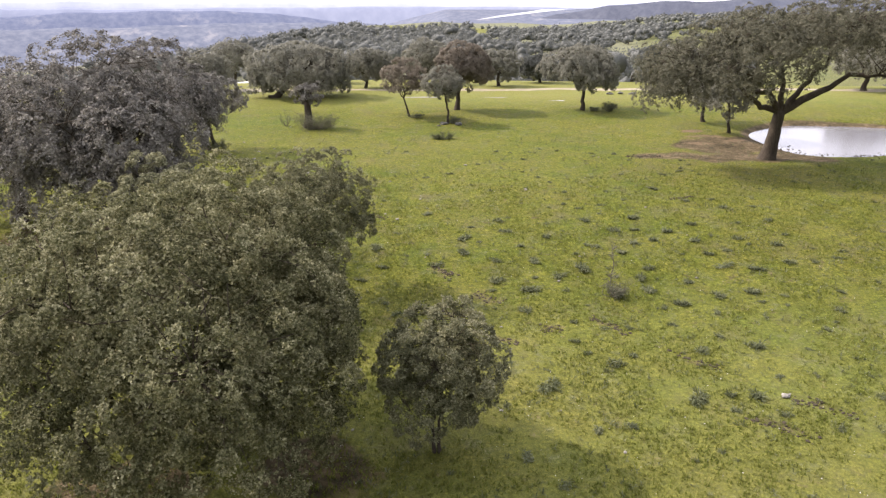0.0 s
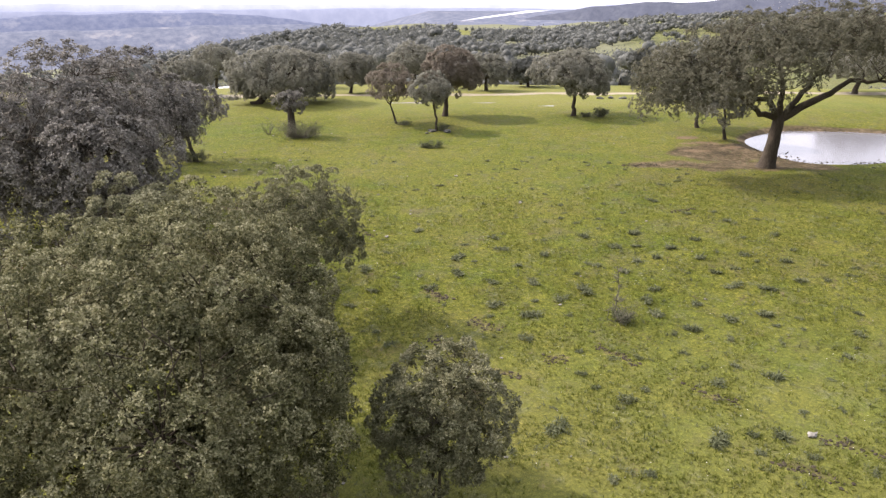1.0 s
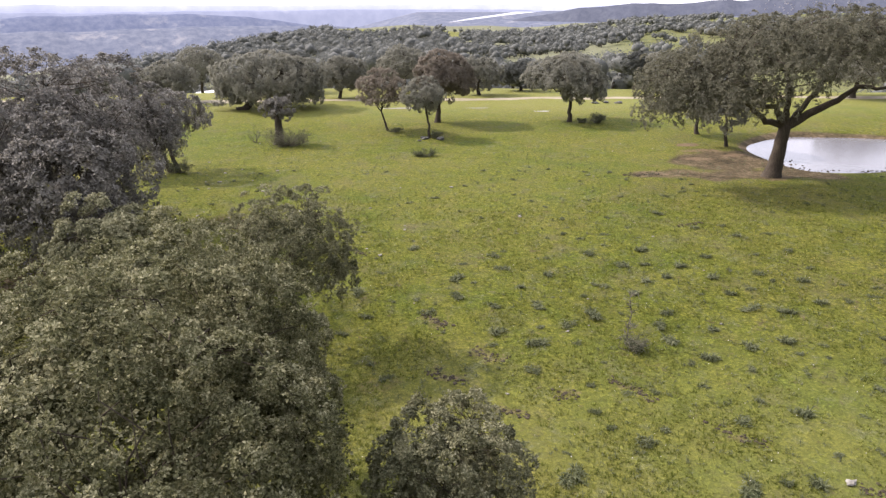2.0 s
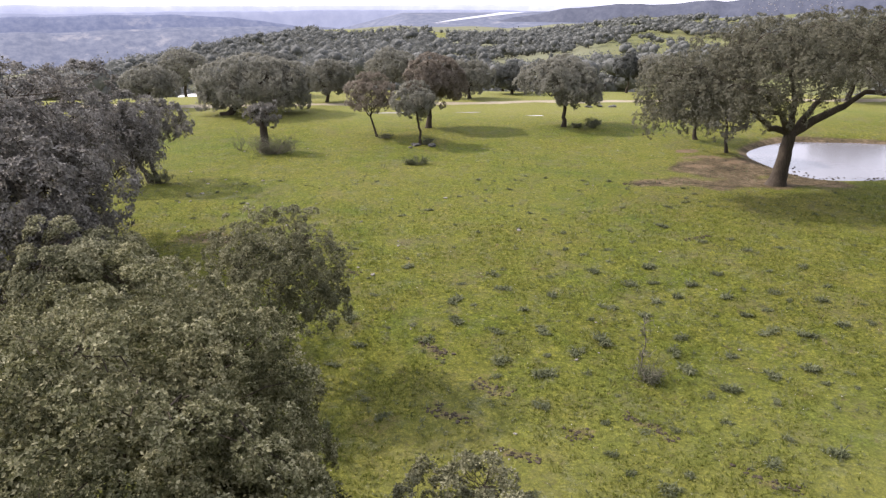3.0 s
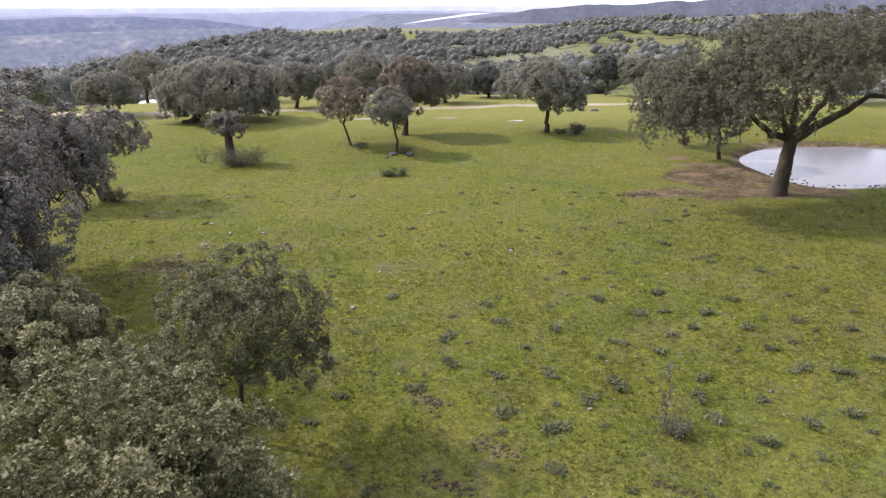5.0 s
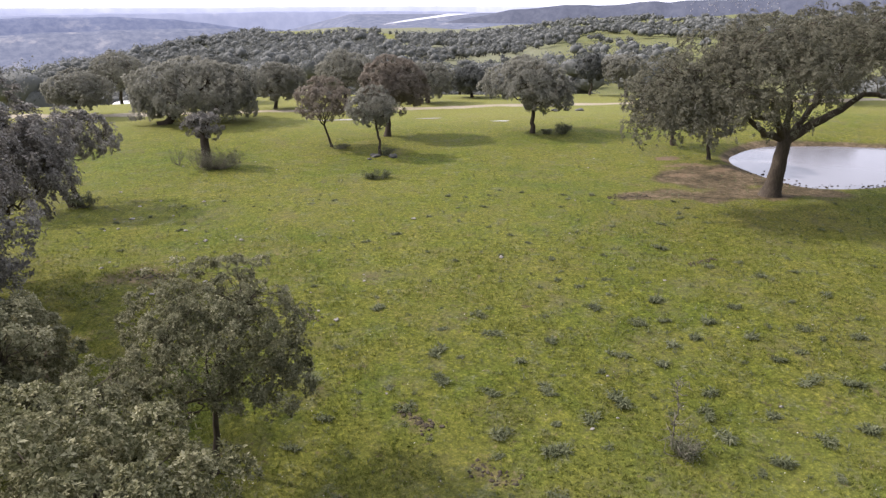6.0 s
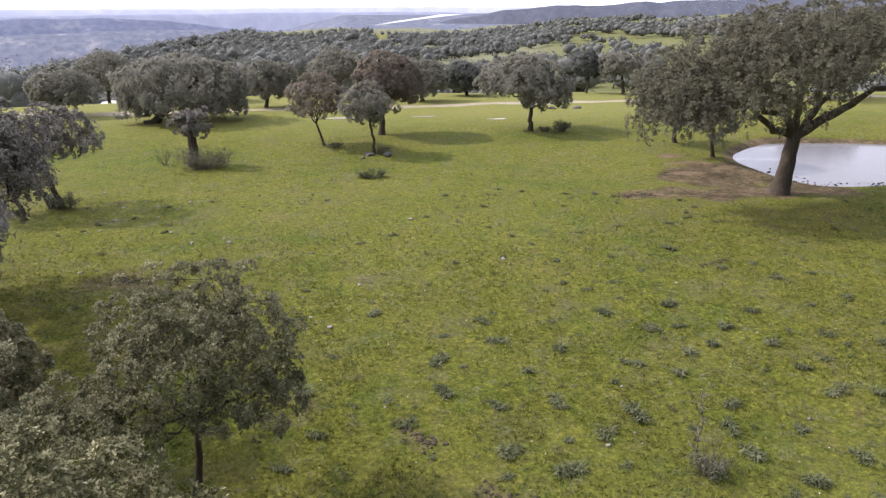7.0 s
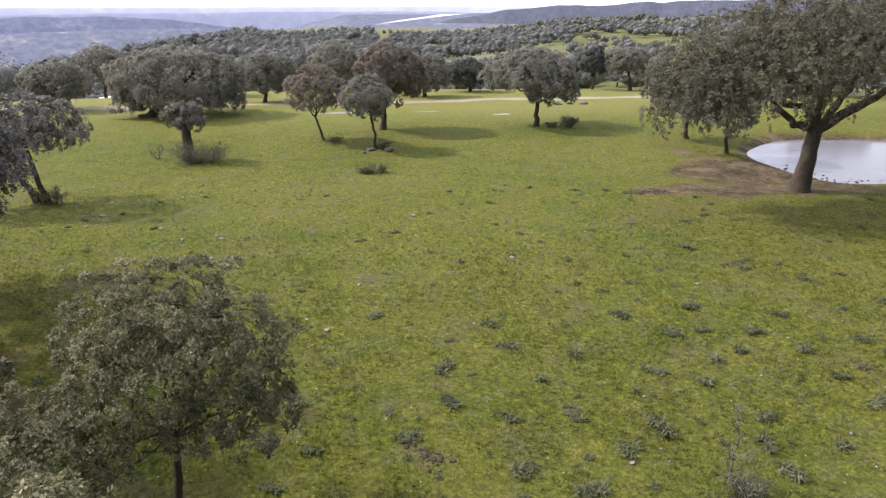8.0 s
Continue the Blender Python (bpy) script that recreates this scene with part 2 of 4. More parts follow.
class Soup:
    """Gathers tubes and leaves into one mesh."""

    def __init__(self):
        self.v, self.q, self.t, self.n = [], [], [], 0

    def tube(self, pts, radii, sides=7):
        pts, radii = np.asarray(pts, float), np.asarray(radii, float)
        way = np.gradient(pts, axis=0)
        way /= np.linalg.norm(way, axis=1)[:, None] + 1e-9
        side = np.cross(way, [0.31, 0.95, 0.05])
        side /= np.linalg.norm(side, axis=1)[:, None] + 1e-9
        other = np.cross(way, side)
        a = np.arange(sides) / sides * 2 * np.pi
        ring = pts[:, None] + radii[:, None, None] * (np.cos(a)[None, :, None] * side[:, None] + np.sin(a)[None, :, None] * other[:, None])
        k = len(pts)
        i, j = np.meshgrid(np.arange(k - 1), np.arange(sides), indexing="ij")
        nj = (j + 1) % sides
        quads = np.stack([i * sides + j, i * sides + nj, (i + 1) * sides + nj, (i + 1) * sides + j], -1).reshape(-1, 4)
        self.v.append(ring.reshape(-1, 3))
        self.q.append(quads + self.n)
        cap = np.stack([np.zeros(sides - 2, int), np.arange(1, sides - 1), np.arange(2, sides)], 1) + (k - 1) * sides
        self.t.append(cap + self.n)
        self.n += k * sides

    def leaves(self, centre, normal, length, width, rng, along=None):
        """Rhombic leaves, a little folded along the middle; along: the way they point."""
        m = len(centre)
        if along is None:
            along = np.cross(normal, rng.normal(size=(m, 3)))
        a = along / (np.linalg.norm(along, axis=1)[:, None] + 1e-9)
        b = np.cross(normal, a)
        a *= length[:, None] / 2
        b *= width[:, None] / 2
        lift = normal * width[:, None] * 0.25
        v = np.stack([centre - a, centre + b + lift, centre + a, centre - b + lift], 1).reshape(-1, 3)
        base = np.arange(m)[:, None] * 4 + self.n
        self.v.append(v)
        self.q.append(base + np.array([[0, 1, 2, 3]]))
        self.n += 4 * m

    def mesh(self, name, mat, smooth=False):
        faces = []
        if self.q:
            faces.append(np.concatenate(self.q))
        if self.t:
            faces.append(np.concatenate(self.t))
        return mesh(name, np.concatenate(self.v), faces, mat, smooth)


def unit(rng, m):
    d = rng.normal(size=(m, 3))
    return d / np.linalg.norm(d, axis=1)[:, None]


def bent(rng, a, b, steps, wobble, sag=0.0):
    """A crooked line from a to b."""
    a, b = np.asarray(a, float), np.asarray(b, float)
    s = np.linspace(0, 1, steps)[:, None]
    span = np.linalg.norm(b - a)
    off = np.cumsum(rng.normal(size=(steps, 3)), 0)
    off -= s * off[-1]
    p = a + (b - a) * s + off * wobble * span * np.sin(np.pi * s) / math.sqrt(steps)
    p[:, 2] += sag * span * np.sin(np.pi * s[:, 0])
    return p


WAVES = np.random.RandomState(11)
WAVE_K = WAVES.normal(size=(3, 24, 2))
WAVE_P = WAVES.uniform(0, 6.28, (3, 24))


def swell(x, y, size, octave=0):
    """A smooth random surface of about -1 to 1 whose humps are about size metres wide."""
    x, y = np.asarray(x, float), np.asarray(y, float)
    out = np.zeros(np.broadcast(x, y).shape)
    for k, p in zip(WAVE_K[octave], WAVE_P[octave]):
        out += np.sin((k[0] * x + k[1] * y) * 3.0 / size + p)
    return out / 5.0


# ---- the lie of the land ----
LEVEL_Y = [-400, -60, 0, 18, 26, 30, 37, 48, 58, 66, 84, 92]
LEVEL_Z = [-14, -3.2, -1.6, -0.75, -0.35, 0.05, 0.45, 0.60, 0.70, 1.0, 1.1, 0.75]
CREST_AZ = [-60, -40, -31, -24, -20, -16, -12.5, -8.5, -4.4, 0, 4, 8, 12.6, 17, 23, 28, 40, 60]
CREST_EL = [-4.6, -4.4, -4.1, -3.4, -3.1, -2.55, -2.1, -1.5, -1.2, -1.15, -1.45, -1.6, -1.25, -0.65, -0.45, -0.3, -0.2, -0.2]
CREST_D = [240, 240, 260, 300, 340, 400, 460, 540, 580, 600, 600, 600, 660, 740, 780, 800, 800, 800]
POND = [(24.2, 55.7), (24.4, 51.5), (25.6, 49.0), (28.5, 48.5), (31.5, 49.3), (36, 51), (40, 54), (40, 58), (36.5, 60), (33, 60.9), (29.5, 61.2), (26, 58.6)]
POND_LEVEL = 0.42
PUDDLES = ((-2.2, 75.5, 2.0, 0.36), (5.5, 75.3, 1.1, 0.2), (11.5, 72.8, 0.8, 0.14))
PUDDLE_LEVEL = 1.03


def smooth_ring(knots, steps=8):
    """A closed smooth outline through the knots."""
    k = np.array(knots)
    out = []
    for i in range(len(k)):
        p0, p1, p2, p3 = (k[(i + d) % len(k)] for d in (-1, 0, 1, 2))
        for s in np.arange(steps) / steps:
            out.append(0.5 * (2 * p1 + (p2 - p0) * s + (2 * p0 - 5 * p1 + 4 * p2 - p3) * s**2 + (3 * p1 - p0 - 3 * p2 + p3) * s**3))
    return np.array(out)


POND_RING = smooth_ring(POND)


def outside_pond(x, y):
    """Metres outside the pond's shore, negative within it."""
    x, y = np.asarray(x, float), np.asarray(y, float)
    far = np.full(x.shape, 1e9)
    odd = np.zeros(x.shape, bool)
    for (ax, ay), (bx, by) in zip(POND_RING, np.roll(POND_RING, -1, 0)):
        dx, dy = bx - ax, by - ay
        s = np.clip(((x - ax) * dx + (y - ay) * dy) / (dx * dx + dy * dy), 0, 1)
        far = np.minimum(far, np.hypot(x - ax - s * dx, y - ay - s * dy))
        with np.errstate(divide="ignore", invalid="ignore"):
            cross = ((ay > y) != (by > y)) & (x < ax + (y - ay) * dx / dy)
        odd ^= cross
    return np.where(odd, -far, far)


def ease(a, b, v):
    s = np.clip((v - a) / (b - a), 0, 1)
    return s * s * (3 - 2 * s)


def land(x, y):
    """The ground's height: a gently tilted meadow, a fall behind the track, a wooded hill, and low country beyond."""
    x, y = np.asarray(x, float), np.asarray(y, float)
    near = np.interp(y, LEVEL_Y, LEVEL_Z) + 0.06 * swell(x, y, 9) + 0.02 * swell(x, y, 2.5, 1)
    az = np.degrees(np.arctan2(x, y))
    d = np.hypot(x, y)
    crest_d = np.interp(az, CREST_AZ, CREST_D)
    crest_z = 10 + crest_d * np.tan(np.radians(np.interp(az, CREST_AZ, CREST_EL))) - 6.2
    low = np.minimum(-11.0, crest_z - 1)
    rise = low + (crest_z - low) * np.clip((d - 175) / (crest_d - 175), 0, 1) ** 1.1
    floor = np.interp(az, [-8, 0], [-150, -30])
    fall = crest_z + (floor - crest_z) * ease(0, 1100, d - crest_d)
    hill = np.where(d < 180, 0.75 + (low - 0.75) * ease(90, 180, d), np.where(d < crest_d, rise, fall))
    hill = hill + 1.4 * swell(x, y, 90, 2) * ease(130, 260, d) * ease(1100, 900, d)
    ahead = ease(84, 100, y)
    z = near * (1 - ahead) + np.where(y > 80, hill, near) * ahead
    for px, py, half, deep in PUDDLES:
        z = z + (PUDDLE_LEVEL - z) * ease(2.2, 1.3, np.hypot((x - px) / half, (y - py) / max(deep, 0.7)))
    by_pond = np.broadcast_to((x > 18) & (x < 48) & (y > 42) & (y < 68), z.shape)
    if by_pond.any():
        shore = np.full(z.shape, 99.0)
        shore[by_pond] = outside_pond(np.broadcast_to(x, z.shape)[by_pond], np.broadcast_to(y, z.shape)[by_pond])
        z = z + (POND_LEVEL - 0.5 - z) * ease(1.6, -1.8, shore)
    return z


def land_at(x, y):
    return float(land(np.array([x]), np.array([y]))[0])


TURNED = ((1.75, 25.2, -35, 1.3, 1.2), (0.0, 27.6, -50, 1.6, 1.0), (3.9, 22.7, 10, 0.8, 1.0), (2.0, 21.9, -30, 1.4, 0.7), (6.0, 22.9, -45, 1.7, 0.8), (8.3, 20.6, -35, 1.8, 0.8), (11.3, 17.9, -30, 1.8, 0.8), (-9.5, 38.5, -20, 1.6, 1.4), (-7.9, 36.8, -25, 1.2, 1.0), (-3.3, 34.0, -40, 1.3, 0.8), (0.3, 23.9, -40, 1.6, 0.9), (13.6, 47.4, 5, 2.6, 1.5), (12.9, 37.2, 25, 1.5, 0.7), (9.6, 16.9, -35, 1.9, 0.9))


def build_ground():
    ang = np.radians(np.concatenate([np.linspace(-180, -56, 40, endpoint=False), np.linspace(-56, 60, 300, endpoint=False), np.linspace(60, 180, 38, endpoint=False)]))
    rad = np.concatenate([np.arange(1.0, 100, 0.6), np.geomspace(100, 900, 70), np.geomspace(940, 4900, 24)])
    a, r = np.meshgrid(ang, rad)
    x, y = (r * np.sin(a)).ravel(), (r * np.cos(a)).ravel()
    z = land(x, y)
    k, m = len(rad), len(ang)
    i, j = np.meshgrid(np.arange(k - 1), np.arange(m), indexing="ij")
    nj = (j + 1) % m
    quads = np.stack([i * m + j, i * m + nj, (i + 1) * m + nj, (i + 1) * m + j], -1).reshape(-1, 4)
    v = np.concatenate([np.stack([x, y, z], 1), [[0, 0, land_at(0, 0)]]])
    jj = np.arange(m)
    fan = np.stack([np.full(m, len(v) - 1), (jj + 1) % m, jj], 1)
    me = mesh("ground", v, [quads, fan], PASTURE, True)
    # Beyond 880 m the ground takes the valley colour with its painted haze.
    me.materials.append(HAZE_VALLEY)
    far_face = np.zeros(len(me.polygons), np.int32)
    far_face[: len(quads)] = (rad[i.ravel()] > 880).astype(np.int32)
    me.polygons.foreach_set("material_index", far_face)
    vx, vy = v[:, 0], v[:, 1]
    d = np.hypot(vx, vy)
    earth = np.zeros(len(v))
    for cx, cy, rx, ry, top in ((20.3, 51.1, 5.2, 3.9, 0.84), (14.0, 47.4, 2.6, 1.7, 0.72), (20.7, 47.5, 7, 2.0, 0.77), (-3.5, 14.8, 1.8, 1.4, 1.0), (-8.2, 14.5, 2.6, 1.2, 1.0), (2.5, 34.5, 5.5, 3.0, 0.34), (-6.0, 40.0, 6.0, 4.0, 0.36), (12.5, 42.0, 4.0, 3.5, 0.34), (1.5, 27.5, 4.0, 3.0, 0.30), (-15, 32, 6, 5, 0.7), (-10, 38.5, 2.5, 1.6, 0.6), (-1.2, 23.6, 1.4, 1.0, 0.45)):
        e = np.hypot((vx - cx) / rx, (vy - cy) / ry) + 0.25 * swell(vx, vy, 2.2, 1)
        earth = np.maximum(earth, top * ease(1.25, 0.45, e))
    for ex, ey, et, el, ew in TURNED:
        ca, sa = math.cos(radians(et)), math.sin(radians(et))
        u, w = (vx - ex) * ca + (vy - ey) * sa, (vy - ey) * ca - (vx - ex) * sa
        earth = np.maximum(earth, 0.56 * ease(1.3, 0.3, np.hypot(u / (0.6 * el + 0.3), w / (0.3 * ew + 0.2))))
    earth = np.maximum(earth, np.where(d < 120, ease(1.5, 0.1, outside_pond(vx, vy)), 0))
    line = 82.0 + 0.6 * np.sin(vx / 14.0) - 0.00012 * (vx - 5) ** 2
    track = np.where((d < 400) & (vy > 60), 0.8 * ease(1.7, 0.5, np.abs(vy - line) + 0.3 * swell(vx, vy, 4, 1)), 0)
    track = np.where(d > 110, 0, track)
    for cx, cy, rx, ry in ((-27.2, 97.5, 2.4, 2.2), (-15.6, 236, 4.2, 9.0)):
        track = np.maximum(track, ease(1.25, 0.8, np.hypot((vx - cx) / rx, (vy - cy) / ry)))
    bare = np.zeros(len(v))
    for cx, cy, rx, ry in ((19.7, 56.2, 1.3, 0.9), (20.3, 54.3, 1.9, 0.6), (22.0, 52.8, 1.9, 0.55), (19.0, 52.0, 1.6, 0.5)):
        bare = np.maximum(bare, 0.75 * ease(1.4, 0.4, np.hypot((vx - cx) / rx, (vy - cy) / ry) + 0.2 * swell(vx, vy, 1.3, 1)))
    # Scrub mask grows with distance and carries the painted haze.
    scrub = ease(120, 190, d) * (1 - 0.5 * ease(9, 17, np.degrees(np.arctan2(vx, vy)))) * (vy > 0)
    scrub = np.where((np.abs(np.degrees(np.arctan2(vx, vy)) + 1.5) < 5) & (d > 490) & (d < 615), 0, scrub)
    # Far term: dry verge and painted haze; near term: painted sunlight on the meadow.
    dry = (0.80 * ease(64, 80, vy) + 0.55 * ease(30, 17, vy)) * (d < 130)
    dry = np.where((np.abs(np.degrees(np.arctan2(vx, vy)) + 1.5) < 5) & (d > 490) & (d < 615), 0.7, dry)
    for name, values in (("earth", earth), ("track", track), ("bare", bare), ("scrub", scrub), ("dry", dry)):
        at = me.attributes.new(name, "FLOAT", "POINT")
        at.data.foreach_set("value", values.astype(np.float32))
    at = me.attributes.new("spread", "FLOAT_VECTOR", "POINT")
    at.data.foreach_set("vector", np.stack([np.arctan2(vx, vy) * 1900, d * 0.12, 0 * d], 1).astype(np.float32).ravel())
    tagged(new("ground", me), "green pasture with worn earth and a dirt track", "ground", kind="structure")


build_ground()


def sheet(name, ring, z, mat, label, category):
    bm = bmesh.new()
    top = [bm.verts.new((x, y, z)) for x, y in ring]
    face = bm.faces.new(top)
    if face.normal.z < 0:
        face.normal_flip()
    me = bpy.data.meshes.new(name)
    bm.to_mesh(me)
    bm.free()
    me.materials.append(mat)
    return tagged(new(name, me), label, category, kind="structure")


grown = POND_RING + (POND_RING - POND_RING.mean(0)) * 0.06
sheet("pond_water", grown, POND_LEVEL, WATER, "still pale pond mirroring the cloudy sky", "pond")
for px, py, half, deep in PUDDLES:
    turn = np.linspace(0, 2 * np.pi, 26, endpoint=False)
    wav = 1 + 0.18 * np.sin(3 * turn + px) + 0.1 * np.sin(5 * turn)
    sheet("puddle", np.stack([px + half * wav * np.cos(turn), py + deep * wav * np.sin(turn)], 1), PUDDLE_LEVEL + 0.02, PALE_WATER, "shallow pale rain puddle beside the dirt track", "puddle")


# ---- far country ----
def ridge(name, az, el, dist, width, mat, label, rough):
    """A range of hills: foot, crest and back, along the given directions."""
    a = np.linspace(az[0], az[-1], 260)
    e = np.interp(a, az, el)
    ar = np.radians(a)
    jag = rough * (0.5 * swell(a * 30, 0 * a, 110) + 0.3 * swell(a * 30, 0 * a + 7, 40, 1))
    top = 10 + dist * np.tan(np.radians(e)) + jag
    rows = []
    for s, f in ((-1.0, 0.0), (-0.6, 0.45), (-0.3, 0.78), (-0.1, 0.96), (0.0, 1.0), (0.5, 0.6), (1.0, 0.0)):
        rr = dist + s * width
        zz = -160 + (top + 160) * f
        rows.append(np.stack([rr * np.sin(ar), rr * np.cos(ar), zz], 1))
    v = np.concatenate(rows)
    m, k = len(a), len(rows)
    i, j = np.meshgrid(np.arange(k - 1), np.arange(m - 1), indexing="ij")
    q = np.stack([i * m + j, i * m + j + 1, (i + 1) * m + j + 1, (i + 1) * m + j], -1).reshape(-1, 4)
    me = mesh(name, v, q, mat, True)
    deep = np.repeat(np.array([-1.0, -0.6, -0.3, -0.1, 0.0, 0.5, 1.0]) * width * 0.45, m)
    at = me.attributes.new("spread", "FLOAT_VECTOR", "POINT")
    at.data.foreach_set("vector", np.stack([np.tile(ar, k) * dist, deep, 0 * deep], 1).astype(np.float32).ravel())
    tagged(new(name, me), label, "hills", kind="structure")


# Haze painted into the base colours: bluish, and paler with distance.
HAZE_NEAR = hill_material("hazed_blue_ridge", (0.110, 0.130, 0.198), (0.155, 0.174, 0.238), (0.215, 0.228, 0.275), 0.045)
HAZE_WOOD = hill_material("hazed_wood_ridge", (0.078, 0.087, 0.116), (0.105, 0.114, 0.143), (0.13, 0.14, 0.16), 0.06)
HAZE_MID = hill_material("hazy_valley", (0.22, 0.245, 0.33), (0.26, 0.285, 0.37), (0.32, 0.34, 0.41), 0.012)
HAZE_FAR = hill_material("hazed_far_hills", (0.36, 0.39, 0.50), (0.43, 0.46, 0.56), (0.50, 0.52, 0.60), 0.006)
ridge("backdrop_far_hills", [-70, -45, -28, -26, -20, -10, 0, 10, 20, 30, 70], [-0.05, -0.05, -0.03, 0.05, -0.05, -0.07, -0.03, -0.05, -0.15, -0.2, -0.2], 4500, 300, HAZE_FAR, "hazy pale blue hills on the horizon", 3)
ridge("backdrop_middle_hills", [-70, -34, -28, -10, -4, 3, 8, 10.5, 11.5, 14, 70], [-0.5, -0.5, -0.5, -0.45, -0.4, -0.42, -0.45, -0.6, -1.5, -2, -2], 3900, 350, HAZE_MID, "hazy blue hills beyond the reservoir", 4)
ridge("backdrop_blue_ridge", [-70, -40, -33, -29, -26.5, -22, -16, -12.5, -10.3, -8, -4, 0], [-1.6, -1.35, -1.15, -0.92, -0.75, -0.62, -0.7, -0.9, -1.15, -1.5, -2.2, -3], 2600, 500, HAZE_NEAR, "hazy dark blue wooded ridge across the valley", 3)
ridge("backdrop_wooded_ridge", [2, 5, 7.5, 10, 12, 16, 20, 24.5, 30, 45, 70], [-3.4, -1.9, -1.15, -0.65, -0.33, -0.02, 0.14, 0.27, 0.4, 0.5, 0.3], 1900, 480, HAZE_WOOD, "hazy bluish wooded ridge above the reservoir", 4)
ridge("backdrop_valley", [-70, -45, -30, -20, -10, -5, 0], [-2.2, -2.0, -1.8, -1.6, -1.5, -1.7, -3], 1900, 700, HAZE_VALLEY, "hazy valley floor with pale fields", 3)
lake = [(math.sin(radians(a)) * d, math.cos(radians(a)) * d) for a, d in ((2.4, 1720), (4.3, 2050), (6.4, 2650), (8.3, 3450), (9.2, 3850), (7.4, 3850), (6.2, 2950), (4.2, 2230))]
# Matte pale colour painted in place of the sky's reflection.
sheet("reservoir", lake, -29.6, stone_material("reservoir_sky_glare", (0.55, 0.57, 0.62), (0.60, 0.62, 0.67)), "bright reservoir arm in the distance", "reservoir")


# ---- trees ----
def even_sphere(m, rng):
    k = np.arange(m) + 0.5
    th = np.arccos(1 - 2 * k / m)
    ph = np.pi * (1 + 5**0.5) * k + rng.uniform(0, 6.28)
    d = np.stack([np.cos(ph) * np.sin(th), np.sin(ph) * np.sin(th), np.cos(th)], 1) + rng.normal(size=(m, 3)) * 0.6 / math.sqrt(m)
    return d / np.linalg.norm(d, axis=1)[:, None]


def lumps(p, seed, size):
    """A smooth random value of about -1 to 1 in space."""
    r = np.random.RandomState(seed)
    out = 0
    for _ in range(10):
        out = out + np.sin(p @ (r.normal(size=3) * 2.6 / size) + r.uniform(0, 6.28))
    return out / 3.2


def tree(name, label, base, crowns, girth, seed, leaf, count, leaf_mat, knob=0.45, fork=0.45, limbs=6, hang=0.0, group="", under=-0.55, gaps=0.75, stems=1, split=None, rough=0.13, reaches=(), bough=0.75, fill=0.7, per=6):
    """A tree: trunk, main limbs, twigs and a crown of leaf rosettes gathered in knobs.
    crowns: world ellipsoids (x, y, z, rx, ry, rz) that the crown fills; reaches: places to which the first limbs go."""
    rng = np.random.RandomState(seed)
    bx, by = base
    bz = land_at(bx, by) - 0.06
    root = thing(name, bx, by, bz, label, "tree", group)
    o = np.array([bx, by, bz])
    cr = np.array(crowns, float)
    cr[:, :3] -= o
    cr[:, 3:] -= 0.66 * knob
    size = (cr[:, 3] * cr[:, 4] * cr[:, 5]) ** (2 / 3)
    share = size / size.sum()
    centre = (cr[:, :3] * share[:, None]).sum(0)
    low = (cr[:, 2] - cr[:, 5]).min()
    # knobs over the crown's uneven surface, and some within
    spots, ways = [], []
    for k, c in enumerate(cr):
        a, b, h = c[3:]
        area = 4 * np.pi * (((a * b) ** 1.6 + (a * h) ** 1.6 + (b * h) ** 1.6) / 3) ** (1 / 1.6)
        for shell, thick in ((1.0, 1.0), (0.66, 0.55)):
            d = even_sphere(max(10, int(thick * area * shell**2 / knob**2)), rng)
            f = shell * (1 + rough * lumps(d, seed + k, 0.7) + rng.normal(size=len(d)) * 0.04)
            if shell == 1.0:
                heads = even_sphere(max(7, int(area / (2.3 * knob) ** 2)), rng) + rng.normal(size=3) * 0.02
                gap = np.linalg.norm((d[:, None] - heads[None]) * c[3:], axis=2)
                away = gap.min(1) / (1.3 * knob)
                slope = (d - heads[gap.argmin(1)]) * c[3:] / (1.3 * knob)
                f = f + bough * knob / c[3:].mean() * (1.0 - np.minimum(away, 1.3) ** 2)
            p = c[:3] + d * f[:, None] * c[3:]
            facing = d if shell < 1 else d + bough * slope
            facing = facing / np.linalg.norm(facing, axis=1)[:, None]
            keep = d[:, 2] > under + rng.normal(size=len(d)) * 0.12
            for m, e in enumerate(cr):
                if m != k:
                    keep &= (((p - e[:3]) / e[3:]) ** 2).sum(1) > (0.80 * shell) ** 2
            keep &= lumps(p, seed + 50, 0.9 * knob / 0.45) < gaps + (0.4 if shell < 1 else 0)
            keep &= p[:, 2] > 0.25
            spots.append(p[keep])
            ways.append(facing[keep])
    # a dim inner thicket behind the outer sprays
    thicket, thicket_way = [], []
    broad = max(1.5 * leaf, 0.14 * knob)
    for c in cr:
        a, b, h = c[3:]
        area = 4 * np.pi * (((a * b) ** 1.6 + (a * h) ** 1.6 + (b * h) ** 1.6) / 3) ** (1 / 1.6)
        d = even_sphere(max(12, int(fill * 1.7 * area * 0.5 / (0.35 * broad**2))), rng)
        p = c[:3] + d * c[3:] * rng.uniform(0.54, 0.76, len(d))[:, None]
        keep = (d[:, 2] > under + 0.1) & (lumps(p, seed + 50, 0.9 * knob / 0.45) < gaps - 0.15) & (p[:, 2] > 0.5)
        thicket.append(p[keep])
        thicket_way.append(d[keep])
    thicket, thicket_way = np.concatenate(thicket), np.concatenate(thicket_way)
    spots, ways = np.concatenate(spots), np.concatenate(ways)
    # trunk
    top = np.array(split, float) - o if split else np.array([centre[0] * 0.55, centre[1] * 0.55, low + (centre[2] - low) * fork])
    soup = Soup()
